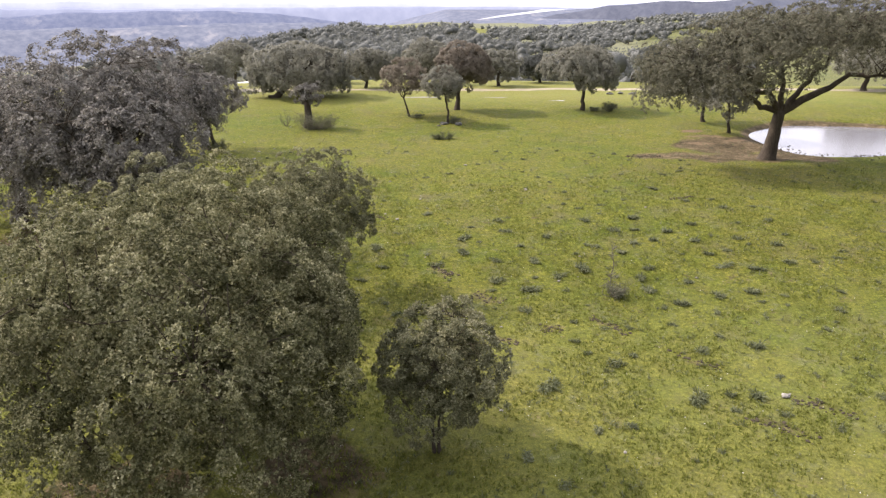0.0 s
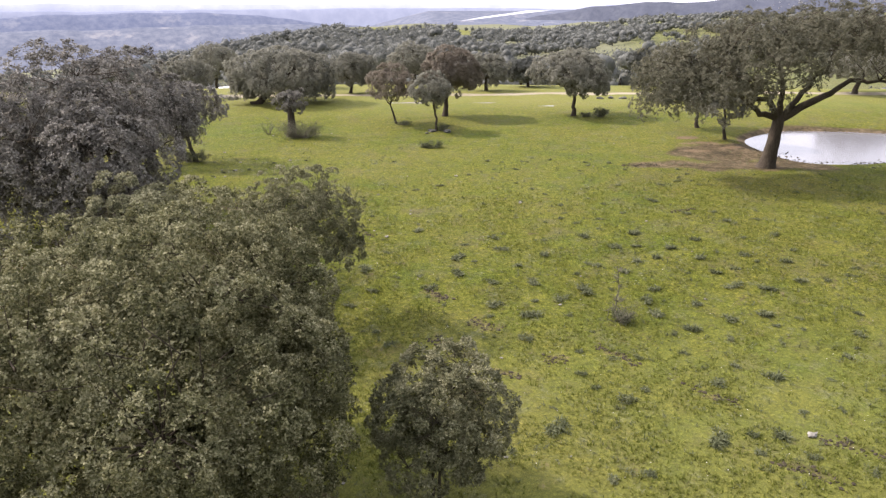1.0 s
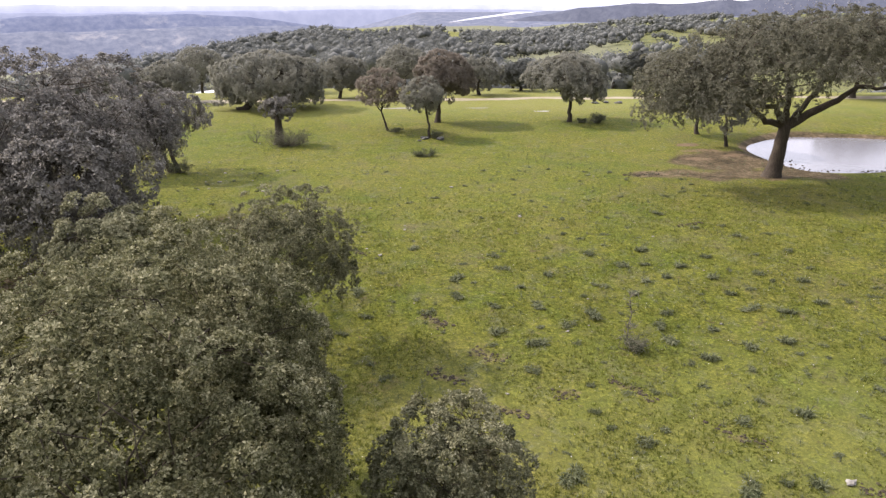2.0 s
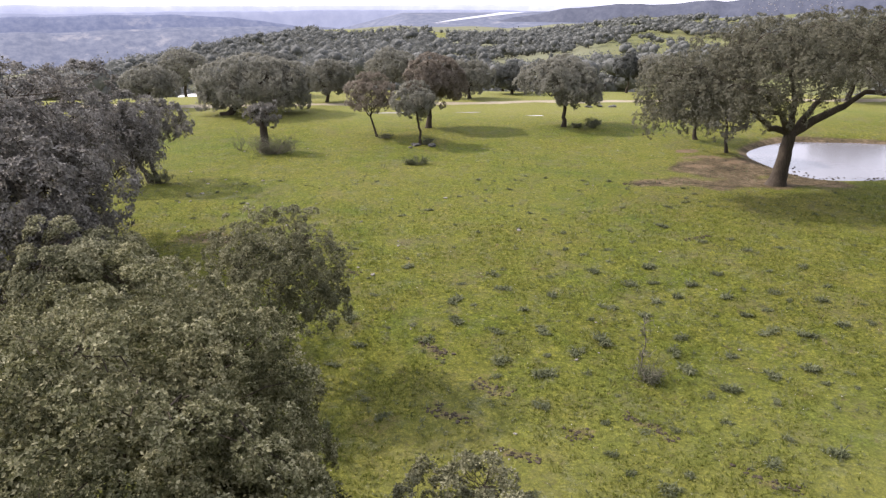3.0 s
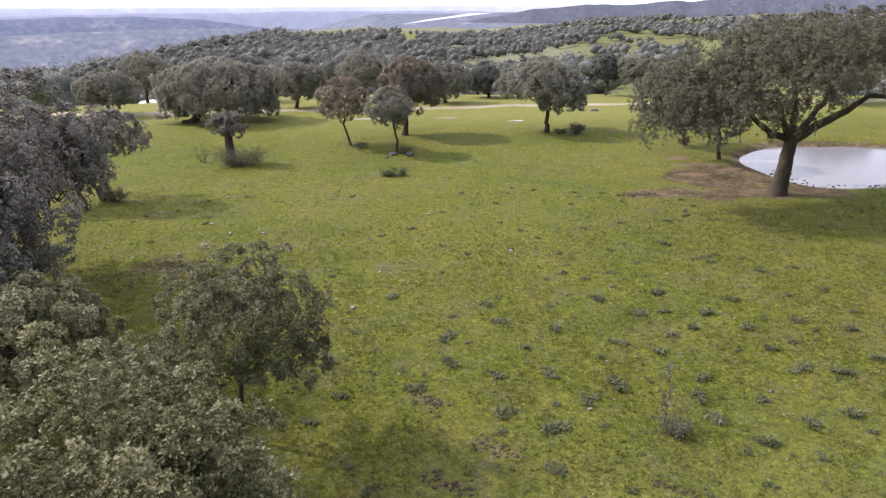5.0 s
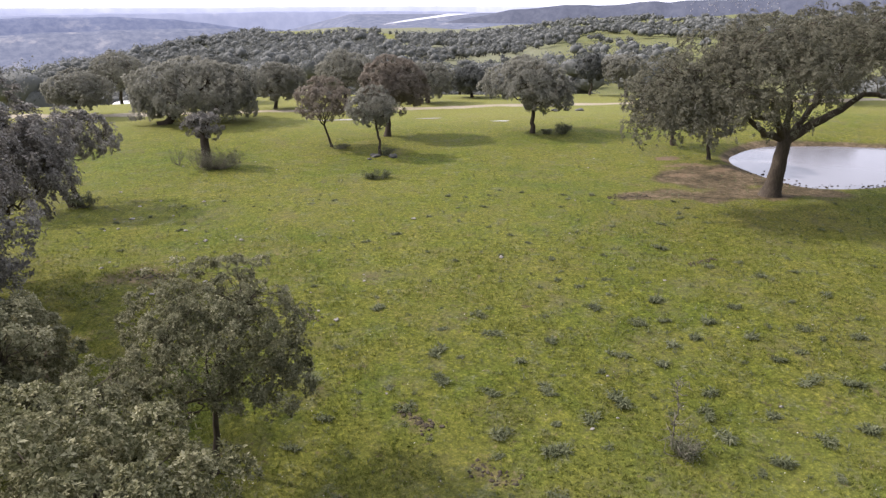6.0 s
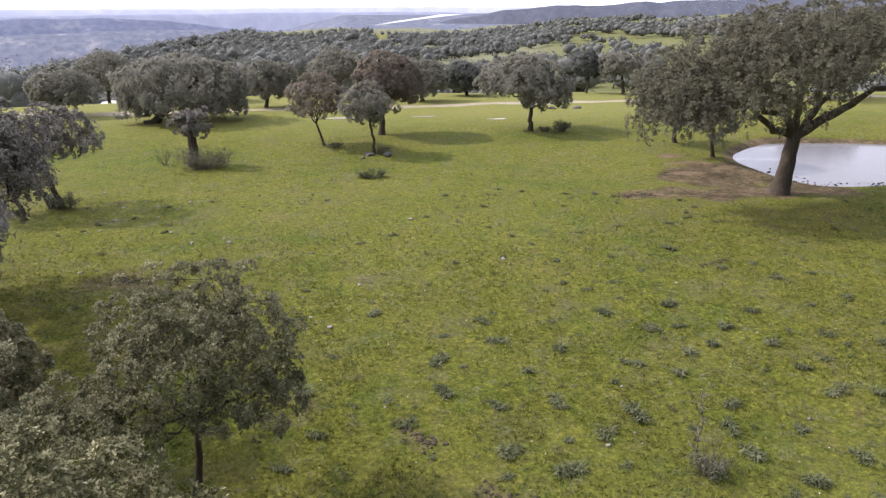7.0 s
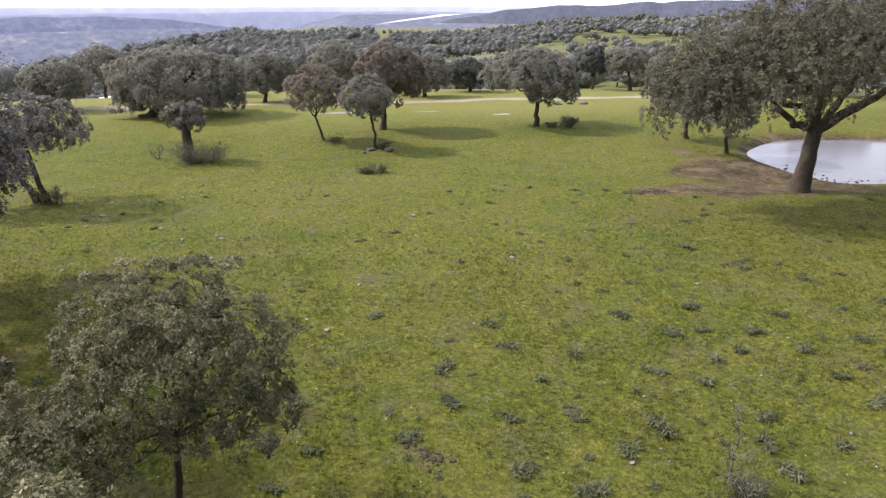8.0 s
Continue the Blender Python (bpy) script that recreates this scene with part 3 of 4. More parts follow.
    for s in range(stems):
        side = np.array([(s - (stems - 1) / 2) * girth * 2.2, 0, -girth * 0.6])
        p = bent(rng, side, top + side * np.array([1.6, 1, 0]), 11, 0.025 if split else 0.07)
        flare = 1 + 0.8 * np.exp(-np.linspace(0, 7, 11))
        soup.tube(p, girth / math.sqrt(stems) * flare * np.linspace(1, 0.75, 11), 12)
    part("trunk", soup.mesh("trunk", BARK, True), root)
    # limbs reach for knobs that lie well apart
    ends = [np.array(r, float) - o for r in reaches]
    if not ends:
        ends = [top + (spots[np.argmax(np.linalg.norm(spots - top, axis=1))] - top) * 0.85]
    while len(ends) < limbs:
        gap = np.min(np.linalg.norm(spots[:, None] - np.array(ends)[None], axis=2), axis=1) * (spots[:, 2] > min(top[2] + 0.3, np.median(spots[:, 2])))
        ends.append(top + (spots[int(np.argmax(gap))] - top) * 0.72)
    paths, limb_obs = [], []
    for k, e in enumerate(ends):
        limb = Soup()
        p = bent(rng, top - [0, 0, girth * 0.3], e, 14, 0.10 if k < len(reaches) else 0.2, 0.04 if k < len(reaches) else 0.10)
        thick = (0.62 if k == 0 else 0.48) if k < len(reaches) else 0.4
        limb.tube(p, girth * thick * np.linspace(1, 0.12, 14) ** 1.1 + 0.006, 8)
        paths.append(p)
        limb_obs.append(part("limb", limb.mesh("limb", BARK, True), root))
    joints = np.concatenate(paths)
    owner = np.repeat(np.arange(len(paths)), [len(p) for p in paths])
    sprays = [Soup() for _ in paths]
    for k in rng.permutation(len(spots))[:240]:
        near = int(np.argmin(np.linalg.norm(joints - spots[k], axis=1) + 0.5 * np.maximum(0, joints[:, 2] - spots[k, 2])))
        sprays[owner[near]].tube(bent(rng, joints[near], spots[k], 5, 0.22, 0.06), girth * 0.07 * np.linspace(1, 0.2, 5) + 0.004, 4)
    for limb_ob, spray in zip(limb_obs, sprays):
        if spray.n:
            tagged(part("brushwood", spray.mesh("brushwood", BARK, True), limb_ob), kind="stuff")
    # rosettes of leaves on the knobs
    m = count // per
    home = rng.randint(0, len(spots), m)
    kr = knob * 0.64 * rng.uniform(0.6, 1.25, len(spots))
    d = unit(rng, m) + ways[home] * 0.75 + np.array([0, 0, 0.30])
    d /= np.linalg.norm(d, axis=1)[:, None]
    rc = spots[home] + d * (kr[home] * rng.uniform(0.74, 1.06, m))[:, None]
    if hang:
        drop = rng.uniform(0, 1, m) ** 1.8 * (ways[home][:, 2] < 0.55)
        strand = unit(rng, len(spots))[home] * 0.25
        rc = rc + drop[:, None] * (strand - d * kr[home][:, None] * 0.55) * np.array([1, 1, 0])
        rc[:, 2] -= hang * drop
        rc[:, 2] = np.maximum(rc[:, 2], 0.7)
    axis = d * 0.8 + ways[home] * 0.4 + np.array([0, 0, 0.3]) + rng.normal(size=d.shape) * 0.25
    axis /= np.linalg.norm(axis, axis=1)[:, None]
    e1 = np.cross(axis, rng.normal(size=axis.shape))
    e1 /= np.linalg.norm(e1, axis=1)[:, None]
    e2 = np.cross(axis, e1)
    axis, e1, e2 = (np.repeat(q, per, 0) for q in (axis, e1, e2))
    turn = np.tile(np.arange(per) * 2.4, m) + rng.normal(size=m * per) * 0.35
    tilt = np.radians(rng.uniform(25 if leaf < 0.075 else 60, 100, m * per))
    flat = np.cos(turn)[:, None] * e1 + np.sin(turn)[:, None] * e2
    out = np.cos(tilt)[:, None] * axis + np.sin(tilt)[:, None] * flat
    nrm = np.sin(tilt)[:, None] * axis - np.cos(tilt)[:, None] * flat
    length = leaf * rng.uniform(0.7, 1.35, m * per)
    lv = np.repeat(rc, per, 0) + out * (length * 0.6)[:, None] + rng.normal(size=out.shape) * leaf * 0.22
    crown = Soup()
    crown.leaves(lv, nrm, length, length * rng.uniform(0.5, 0.72, len(lv)), rng, out)
    if len(thicket):
        nrm = thicket_way + rng.normal(size=thicket.shape) * 0.5
        nrm /= np.linalg.norm(nrm, axis=1)[:, None]
        length = broad * rng.uniform(0.7, 1.3, len(thicket))
        crown.leaves(thicket, nrm, length, length * 0.7, rng)
    tagged(part("crown", crown.mesh("crown", leaf_mat), root), kind="stuff")
    return root


GROVE = "holm oaks round the meadow"
tree("holm_oak", "broad holm oak with dense silvery olive-green crown", (-6.0, 16.0), [(-6.2, 15.6, 3.2, 3.7, 4.7, 3.45), (-8.7, 15.0, 3.0, 2.7, 3.2, 2.5), (-3.8, 14.4, 2.7, 1.9, 2.4, 2.3), (-4.7, 18.3, 3.1, 1.9, 1.9, 2.5), (-5.2, 13.0, 2.0, 2.5, 2.1, 2.2), (-4.2, 16.6, 3.1, 1.8, 2.1, 2.3)], 0.30, 3, 0.064, 300000, LEAF_OAK, 0.54, 0.4, 9, hang=0.2, group=GROVE, under=-0.62, rough=0.14, gaps=1.6, bough=1.0, fill=0.85, per=8)
tree("young_holm_oak", "young holm oak with open grey-green crown", (-5.2, 26.1), [(-4.75, 25.9, 3.5, 1.95, 1.75, 1.6), (-6.6, 24.3, 2.4, 1.4, 1.3, 1.3), (-3.8, 25.6, 2.5, 1.2, 1.2, 0.9)], 0.085, 5, 0.056, 74000, LEAF_YOUNG, 0.34, 0.3, 9, group=GROVE, under=-0.55, gaps=0.65, rough=0.18, fill=0.35, split=(-4.95, 26.1, 1.7), per=8)
tree("young_holm_oak", "small round holm oak on thin low stems", (-0.1, 15.7), [(0.0, 15.8, 1.65, 1.5, 1.4, 1.5)], 0.06, 8, 0.062, 44000, LEAF_YOUNG, 0.30, 0.25, 6, group=GROVE, stems=2, under=-0.9)
tree("holm_oak", "low grey holm oak among larger trees", (-10.6, 26.2), [(-10.4, 26.0, 2.7, 2.3, 2.1, 2.3)], 0.16, 13, 0.085, 45000, LEAF_YOUNG, 0.5, 0.3, 6, group=GROVE, under=-0.9, bough=0.4)
tree("holm_oak", "tall holm oak with grey-brown wintry crown", (-14.8, 31.6), [(-14.6, 31.6, 5.6, 3.3, 3.3, 3.4), (-12.9, 29.0, 4.9, 2.0, 2.5, 2.3), (-12.8, 29.6, 3.0, 2.0, 2.2, 2.0), (-16.8, 29.6, 4.6, 2.4, 2.4, 3.0)], 0.28, 17, 0.11, 66000, LEAF_GREY, 0.50, 0.35, 10, group=GROVE, under=-0.9, gaps=0.5, rough=0.2, bough=0.45, hang=0.5, fill=1.1)
tree("holm_oak", "holm oak with grey-brown crown and crooked limbs", (-15.9, 38.6), [(-15.6, 37.8, 5.0, 2.8, 3.0, 3.2), (-13.0, 36.8, 5.4, 1.8, 2.0, 2.0)], 0.24, 19, 0.11, 42000, LEAF_GREY, 0.46, 0.35, 10, group=GROVE, under=-0.6, gaps=0.12, rough=0.2, bough=0.4, hang=0.5)
tree("holm_oak", "spreading holm oak with grey-brown crown at the grove", (-20.8, 33.5), [(-20.6, 33.5, 4.8, 3.9, 3.6, 3.4)], 0.26, 23, 0.13, 36000, LEAF_GREY, 0.5, 0.35, 9, group=GROVE, under=-0.9, gaps=0.35, rough=0.2, bough=0.4, hang=0.5)
tree("holm_oak", "thin holm oak with ragged dark crown", (-16.1, 49.2), [(-16.1, 49.2, 4.4, 2.3, 2.2, 1.4), (-18.6, 48.4, 4.0, 1.9, 1.8, 1.4)], 0.19, 29, 0.10, 30000, LEAF_GREY, 0.42, 0.3, 8, group=GROVE, stems=2, under=-0.7, gaps=0.1, rough=0.22, bough=0.25, hang=0.3, fill=0.25)
tree("veteran_holm_oak", "huge old holm oak with weeping umbrella crown", (21.6, 46.9), [(24.5, 46.6, 8.3, 6.4, 4.8, 2.4), (18.9, 45.2, 7.7, 4.2, 4.0, 2.3), (14.7, 44.4, 6.5, 2.8, 2.7, 1.8), (30.5, 46.0, 8.3, 5.0, 4.4, 2.3), (17.2, 42.7, 6.1, 2.8, 2.2, 1.5), (13.8, 43.8, 5.4, 1.9, 2.2, 1.3)], 0.46, 31, 0.085, 200000, LEAF_OLD, 0.5, 0.3, 5, hang=0.75, group=GROVE, under=-0.4, gaps=0.7, rough=0.17, fill=0.7, per=8, bough=0.95, split=(22.0, 46.8, 3.8), reaches=((29.5, 46.3, 6.3), (21.0, 46.3, 8.6), (17.6, 44.9, 7.0), (15.6, 44.0, 6.4), (25.6, 46.8, 9.0)))
tree("young_holm_oak", "slender holm oak in the shade of the old one", (22.0, 60.6), [(21.6, 60.4, 4.2, 2.2, 2.0, 1.7)], 0.14, 37, 0.18, 12000, LEAF_HAZED_MID, 0.6, 0.3, 5, group=GROVE)
tree("young_holm_oak", "slender leaning holm oak beside the pond", (22.4, 55.8), [(21.6, 55.2, 3.9, 2.2, 2.0, 1.5)], 0.11, 41, 0.18, 12000, LEAF_HAZED_MID, 0.6, 0.3, 5, group=GROVE)
tree("young_holm_oak", "small holm oak with forked leaning trunk", (-3.0, 63.2), [(-3.5, 63.2, 4.35, 1.95, 1.8, 1.45)], 0.09, 43, 0.11, 14000, LEAF_BROWN, 0.40, 0.25, 8, group=GROVE, fill=0.15, gaps=0.5, under=-0.85, split=(-3.5, 63.2, 2.5), reaches=((-4.6, 63.0, 4.0), (-2.8, 63.3, 4.6)))
tree("young_holm_oak", "small grey-green holm oak among rocks", (0.4, 60.5), [(-0.1, 60.5, 4.0, 1.6, 1.5, 1.4)], 0.10, 47, 0.11, 14000, LEAF_HAZED_MID, 0.38, 0.25, 6, fill=0.3, group=GROVE, gaps=0.8, under=-0.85)
tree("holm_oak", "holm oak with rusty brown rounded crown", (1.2, 66.8), [(1.8, 66.8, 4.9, 2.5, 2.4, 2.1)], 0.22, 53, 0.14, 30000, LEAF_BROWN, 0.55, 0.3, 7, group=GROVE, gaps=0.7, under=-0.85, bough=0.35)
tree("holm_oak", "holm oak with flat airy crown beside the track", (12.9, 66.9), [(12.4, 66.9, 4.7, 3.1, 3.0, 2.0), (14.0, 66.9, 3.6, 2.2, 2.2, 1.4)], 0.18, 59, 0.14, 28000, LEAF_HAZED_MID, 0.5, 0.3, 8, group=GROVE, gaps=0.5, bough=0.3)
tree("pollard_oak", "stubby pollarded oak with thick trunk and little crown", (-11.1, 58.4), [(-11.0, 58.4, 3.5, 1.25, 1.1, 0.95)], 0.34, 61, 0.09, 9000, LEAF_GREY, 0.34, 0.1, 8, group=GROVE, bough=0.3, fill=0.2, gaps=0.2, rough=0.2, under=-0.8)
tree("holm_oak", "wide holm oak with skirts brushing the ground", (-18.0, 75.4), [(-15.0, 76.0, 4.0, 5.2, 4.5, 2.5), (-18.9, 75.6, 2.4, 1.6, 1.6, 1.4), (-11.5, 76.0, 3.0, 2.0, 2.0, 1.7)], 0.35, 67, 0.16, 46000, LEAF_HAZED_MID, 0.65, 0.3, 8, hang=0.7, group=GROVE, under=-0.8, bough=0.3)
for seed, name, label, base, crown, girth, mat in (
    (71, "holm_oak", "dark round holm oak behind the track", (-9.0, 83.6), (-8.6, 83.8, 3.6, 2.4, 2.3, 2.0), 0.18, LEAF_HAZED_MID),
    (73, "holm_oak", "round holm oak standing alone near the track", (-26.2, 80.6), (-26.4, 80.6, 3.3, 2.8, 2.6, 1.8), 0.2, LEAF_HAZED_MID),
    (79, "holm_oak", "holm oak in the row behind the track", (-32.6, 114.0), (-32.5, 114.0, 2.3, 3.5, 3.0, 2.5), 0.24, LEAF_HAZED_MID),
    (83, "holm_oak", "dark holm oak in the row behind the track", (-2.2, 90.0), (-1.8, 90.0, 3.9, 3.1, 2.8, 2.3), 0.22, LEAF_HAZED_MID),
    (89, "young_holm_oak", "slim holm oak on the rise behind the track", (26.5, 94.0), (26.5, 94.0, 3.6, 1.6, 1.6, 1.5), 0.12, LEAF_HAZED_FAR),
    (97, "holm_oak", "holm oak on the rise behind the track", (30.2, 92.0), (29.6, 92.0, 3.7, 2.5, 2.4, 1.7), 0.2, LEAF_HAZED_MID),
    (101, "holm_oak", "low holm oak behind the track", (12.2, 93.0), (11.8, 92.8, 2.7, 2.4, 2.2, 1.5), 0.18, LEAF_HAZED_FAR),
    (103, "holm_oak", "holm oak in the row behind the track", (6.5, 86.4), (6.3, 86.4, 3.4, 2.7, 2.5, 1.8), 0.2, LEAF_HAZED_MID),
    (107, "holm_oak", "broad holm oak beyond the pond", (47.0, 81.6), (47.6, 81.6, 4.2, 4.0, 3.6, 2.2), 0.3, LEAF_HAZED_MID),
    (109, "holm_oak", "holm oak in the row behind the track", (-15.5, 92.0), (-15.5, 92.0, 3.4, 3.0, 2.6, 2.2), 0.2, LEAF_HAZED_FAR),
    (113, "holm_oak", "holm oak in the row behind the track", (20.0, 99.0), (20.0, 99.0, 3.0, 2.6, 2.5, 1.9), 0.18, LEAF_HAZED_MID),
):
    tree(name, label, base, [crown], girth, seed, 0.17, 15000, mat, 0.5, 0.3, 6, group=GROVE, under=-0.75, bough=0.3, fill=0.5)


def ball(level):
    bm = bmesh.new()
    bmesh.ops.create_icosphere(bm, subdivisions=level, radius=1)
    v = np.array([tuple(p.co) for p in bm.verts])
    f = np.array([[p.index for p in face.verts] for face in bm.faces])
    bm.free()
    return v / np.linalg.norm(v, axis=1)[:, None], f


BALLS = (ball(1), ball(2))
# Crown cores carry the same painted haze as the far leaves.
CROWN_HAZED = stone_material("hazed_oak_mass", (0.120, 0.126, 0.116), (0.150, 0.155, 0.142))


def far_woods():
    """The oaks of the hill, too many to count."""
    rng = np.random.RandomState(5)
    m = 19000
    az = np.radians(rng.uniform(-44, 50, m))
    d = np.sqrt(rng.uniform(104**2, 830**2, m))
    x, y = d * np.sin(az), d * np.cos(az)
    open_ground = 1.3 * swell(x, y, 60, 1) + 1.1 * ease(8, 20, np.degrees(az)) - 0.5 * ease(9, 2, np.degrees(az)) - 0.6 * ease(-6, -14, np.degrees(az))
    field = (np.abs(np.degrees(az) + 1.5) < 5) & (d > 480) & (d < 605)
    road = (np.abs(x + 15.6 * y / 236) < 5) & (y > 120) & (y < 250)
    keep = ~field & ~road & ((np.abs(x + 33) > 7) | (y > 126)) & (d < np.interp(np.degrees(az), CREST_AZ, CREST_D) + 8) & (y > 100) & (rng.uniform(-0.8, 1.5, m) > open_ground) & ((d > 150) | (rng.uniform(size=m) < np.where(np.degrees(az) < -8, 0.9, 0.25))) & ((d > 200) | (np.degrees(az) < 6) | (rng.uniform(size=m) < 0.3))
    x, y, d = x[keep], y[keep], d[keep]
    z = land(x, y)
    taken, alone = {}, np.zeros(len(x), bool)
    for k in range(len(x)):
        cx, cy = int(x[k] // 4.2), int(y[k] // 4.2)
        close = [q for u in (-1, 0, 1) for w in (-1, 0, 1) for q in taken.get((cx + u, cy + w), ())]
        if all((x[k] - x[q]) ** 2 + (y[k] - y[q]) ** 2 > 4.2**2 for q in close):
            alone[k] = True
            taken.setdefault((cx, cy), []).append(k)
    x, y, z, d = x[alone], y[alone], z[alone], d[alone]
    woods, core, trunks = Soup(), Soup(), Soup()
    for tx, ty, tz, td in zip(x, y, z, d):
        h = rng.uniform(0.5, 1.3)
        r = 2.4 + 3.2 * rng.uniform() ** 1.4
        n = int(np.interp(td, [100, 150, 250, 600], [280, 110, 26, 8]))
        s = float(np.interp(td, [100, 150, 250, 600], [0.30, 0.42, 0.70, 1.30]))
        ball_v, ball_f = BALLS[1 if td < 190 else 0]
        for lobe in range(rng.randint(3, 6)):
            off = rng.normal(size=3) * np.array([0.45, 0.45, 0.16]) * r
            lr = r * rng.uniform(0.45, 0.7)
            mid = np.array([tx, ty, tz + h + r * 0.40]) + off
            flat = np.array([lr, lr * rng.uniform(0.8, 1.2), lr * rng.uniform(0.65, 0.95)])
            phase = rng.uniform(0, 6.28, 3)

            def lumpy(dirs):
                return 1 + 0.18 * np.sin(dirs[:, 0] * 6 + phase[0]) * np.cos(dirs[:, 1] * 6 + phase[1]) + 0.12 * np.sin(dirs[:, 2] * 9 + dirs[:, 0] * 7 + phase[2])

            core.v.append(mid + ball_v * (0.70 * lumpy(ball_v))[:, None] * flat)
            core.t.append(ball_f + core.n)
            core.n += len(ball_v)
            dirs = unit(rng, n)
            dirs[:, 2] = np.where(dirs[:, 2] < -0.3, -dirs[:, 2], dirs[:, 2])
            c = mid + dirs * (lumpy(dirs) * rng.uniform(0.74, 1.12, n))[:, None] * flat
            nr = dirs + rng.normal(size=dirs.shape) * 0.8
            nr /= np.linalg.norm(nr, axis=1)[:, None]
            woods.leaves(c, nr, s * rng.uniform(0.6, 1.3, n), s * rng.uniform(0.5, 0.9, n), rng)
        if td < 400:
            trunks.tube([[tx, ty, tz - 0.2], [tx + 0.2, ty, tz + h + 0.6]], [0.28, 0.2], 5)
    root = thing("far_woods", 0, 0, 0, "scattered evergreen oak wood covering the hillside", "woodland", kind="stuff")
    tagged(part("leafage", woods.mesh("leafage", LEAF_HAZED_FAR), root), kind="stuff")
    tagged(part("crown_mass", core.mesh("crown_mass", CROWN_HAZED, True), root), kind="stuff")
    tagged(part("trunk_stand", trunks.mesh("trunk_stand", BARK), root), kind="stuff")


far_woods()


# ---- low growth ----
def bush(name, label, x, y, wide, tall, seed, mat, leaf=0.07, count=2500, stems=14, dead=0.3):
    """A low bush: crooked stems from one foot, leaves along their outer halves."""
    rng = np.random.RandomState(seed)
    root = thing(name, x, y, land_at(x, y) - 0.03, label, "bush", "bushes in the meadow")
    wood = Soup()
    tips = []
    for k in range(stems):
        a = rng.uniform(0, 6.28)
        end = np.array([math.cos(a) * wide * rng.uniform(0.3, 1), math.sin(a) * wide * rng.uniform(0.3, 1) * 0.8, tall * rng.uniform(0.5, 1.05)])
        p = bent(rng, end * np.array([0.25, 0.25, 0]) * rng.uniform(0, 1), end, 6, 0.25)
        wood.tube(p, np.linspace(0.018, 0.005, 6), 4)
        if rng.uniform() > dead:
            tips.append(p[2:])
        for _ in range(3):
            q = p[rng.randint(2, 6)]
            e = q + unit(rng, 1)[0] * np.array([1, 1, 0.6]) * wide * 0.28
            e[2] = max(e[2], 0.04)
            wood.tube(bent(rng, q, e, 4, 0.2), np.linspace(0.008, 0.003, 4), 3)
            if rng.uniform() > dead:
                tips.append(np.array([q, e]))
    tagged(part("brushwood", wood.mesh("brushwood", BARK_TWIG), root), kind="stuff")
    t = np.concatenate(tips)
    c = t[rng.randint(0, len(t), count)] + rng.normal(size=(count, 3)) * wide * np.array([0.12, 0.12, 0.07])
    c[:, 2] = np.maximum(c[:, 2], 0.04)
    nr = unit(rng, count) + np.array([0, 0, 0.5])
    nr /= np.linalg.norm(nr, axis=1)[:, None]
    s = leaf * rng.uniform(0.6, 1.3, count)
    leafy = Soup()
    leafy.leaves(c, nr, s, s * 0.55, rng)
    tagged(part("foliage", leafy.mesh("foliage", mat), root), kind="stuff")
    return root


bush("bramble", "low greyish bramble in the pasture", -0.1, 54.0, 0.95, 0.45, 1, LEAF_WEED, 0.10, 1500)
bush("broom_bush", "small grey broom bush beside an oak", 15.2, 65.9, 0.8, 0.75, 2, LEAF_SCRUB, 0.12, 1200)
bush("broom_bush", "thin grey scrub under an oak", 13.9, 66.2, 0.6, 0.35, 3, LEAF_SCRUB, 0.1, 500)
bush("bramble", "tangled dry bramble round the pollard", -10.3, 57.5, 2.1, 1.25, 4, LEAF_SCRUB, 0.08, 1500, 110, 0.75)
bush("dry_scrub", "leafless grey scrub by the pollard", -12.9, 58.8, 0.8, 1.3, 6, LEAF_SCRUB, 0.09, 120, 12, 0.8)
bush("dry_scrub", "leafless grey twigs by the pollard", -9.4, 59.0, 0.6, 1.2, 7, LEAF_SCRUB, 0.09, 80, 8, 0.8)
bush("bramble", "bramble at the foot of a thin oak", -15.6, 48.9, 0.75, 0.8, 8, LEAF_SCRUB, 0.09, 1500, 16)
bush("bramble", "low scrub at the foot of a small oak", -2.4, 62.6, 0.8, 0.35, 9, LEAF_SCRUB, 0.1, 500)
bush("bramble", "low scrub growing among rocks", 1.0, 60.4, 0.6, 0.5, 10, LEAF_SCRUB, 0.1, 700)
bush("thistle_bush", "dry grey shrub round a dead sapling", 6.75, 25.3, 0.6, 0.5, 11, LEAF_SCRUB, 0.05, 1500, 60, 0.4)


def sapling(x, y):
    rng = np.random.RandomState(77)
    root = thing("dead_sapling", x, y, land_at(x, y) - 0.03, "bare grey dead sapling standing in the grass", "sapling")
    stem = bent(rng, (0, 0, 0), (0.05, 0.1, 1.75), 10, 0.06)
    s = Soup()
    s.tube(stem, np.linspace(0.03, 0.01, 10), 5)
    part("stem", s.mesh("stem", BARK_TWIG), root)
    for _ in range(44):
        q = stem[rng.randint(2, 10)]
        e = q + np.array([rng.normal() * 0.22, rng.normal() * 0.22, rng.uniform(0.02, 0.3)])
        b = Soup()
        b.tube(bent(rng, q, e, 5, 0.3), np.linspace(0.014, 0.006, 5), 4)
        part("twig", b.mesh("twig", BARK_TWIG), root)


sapling(6.6, 25.75)


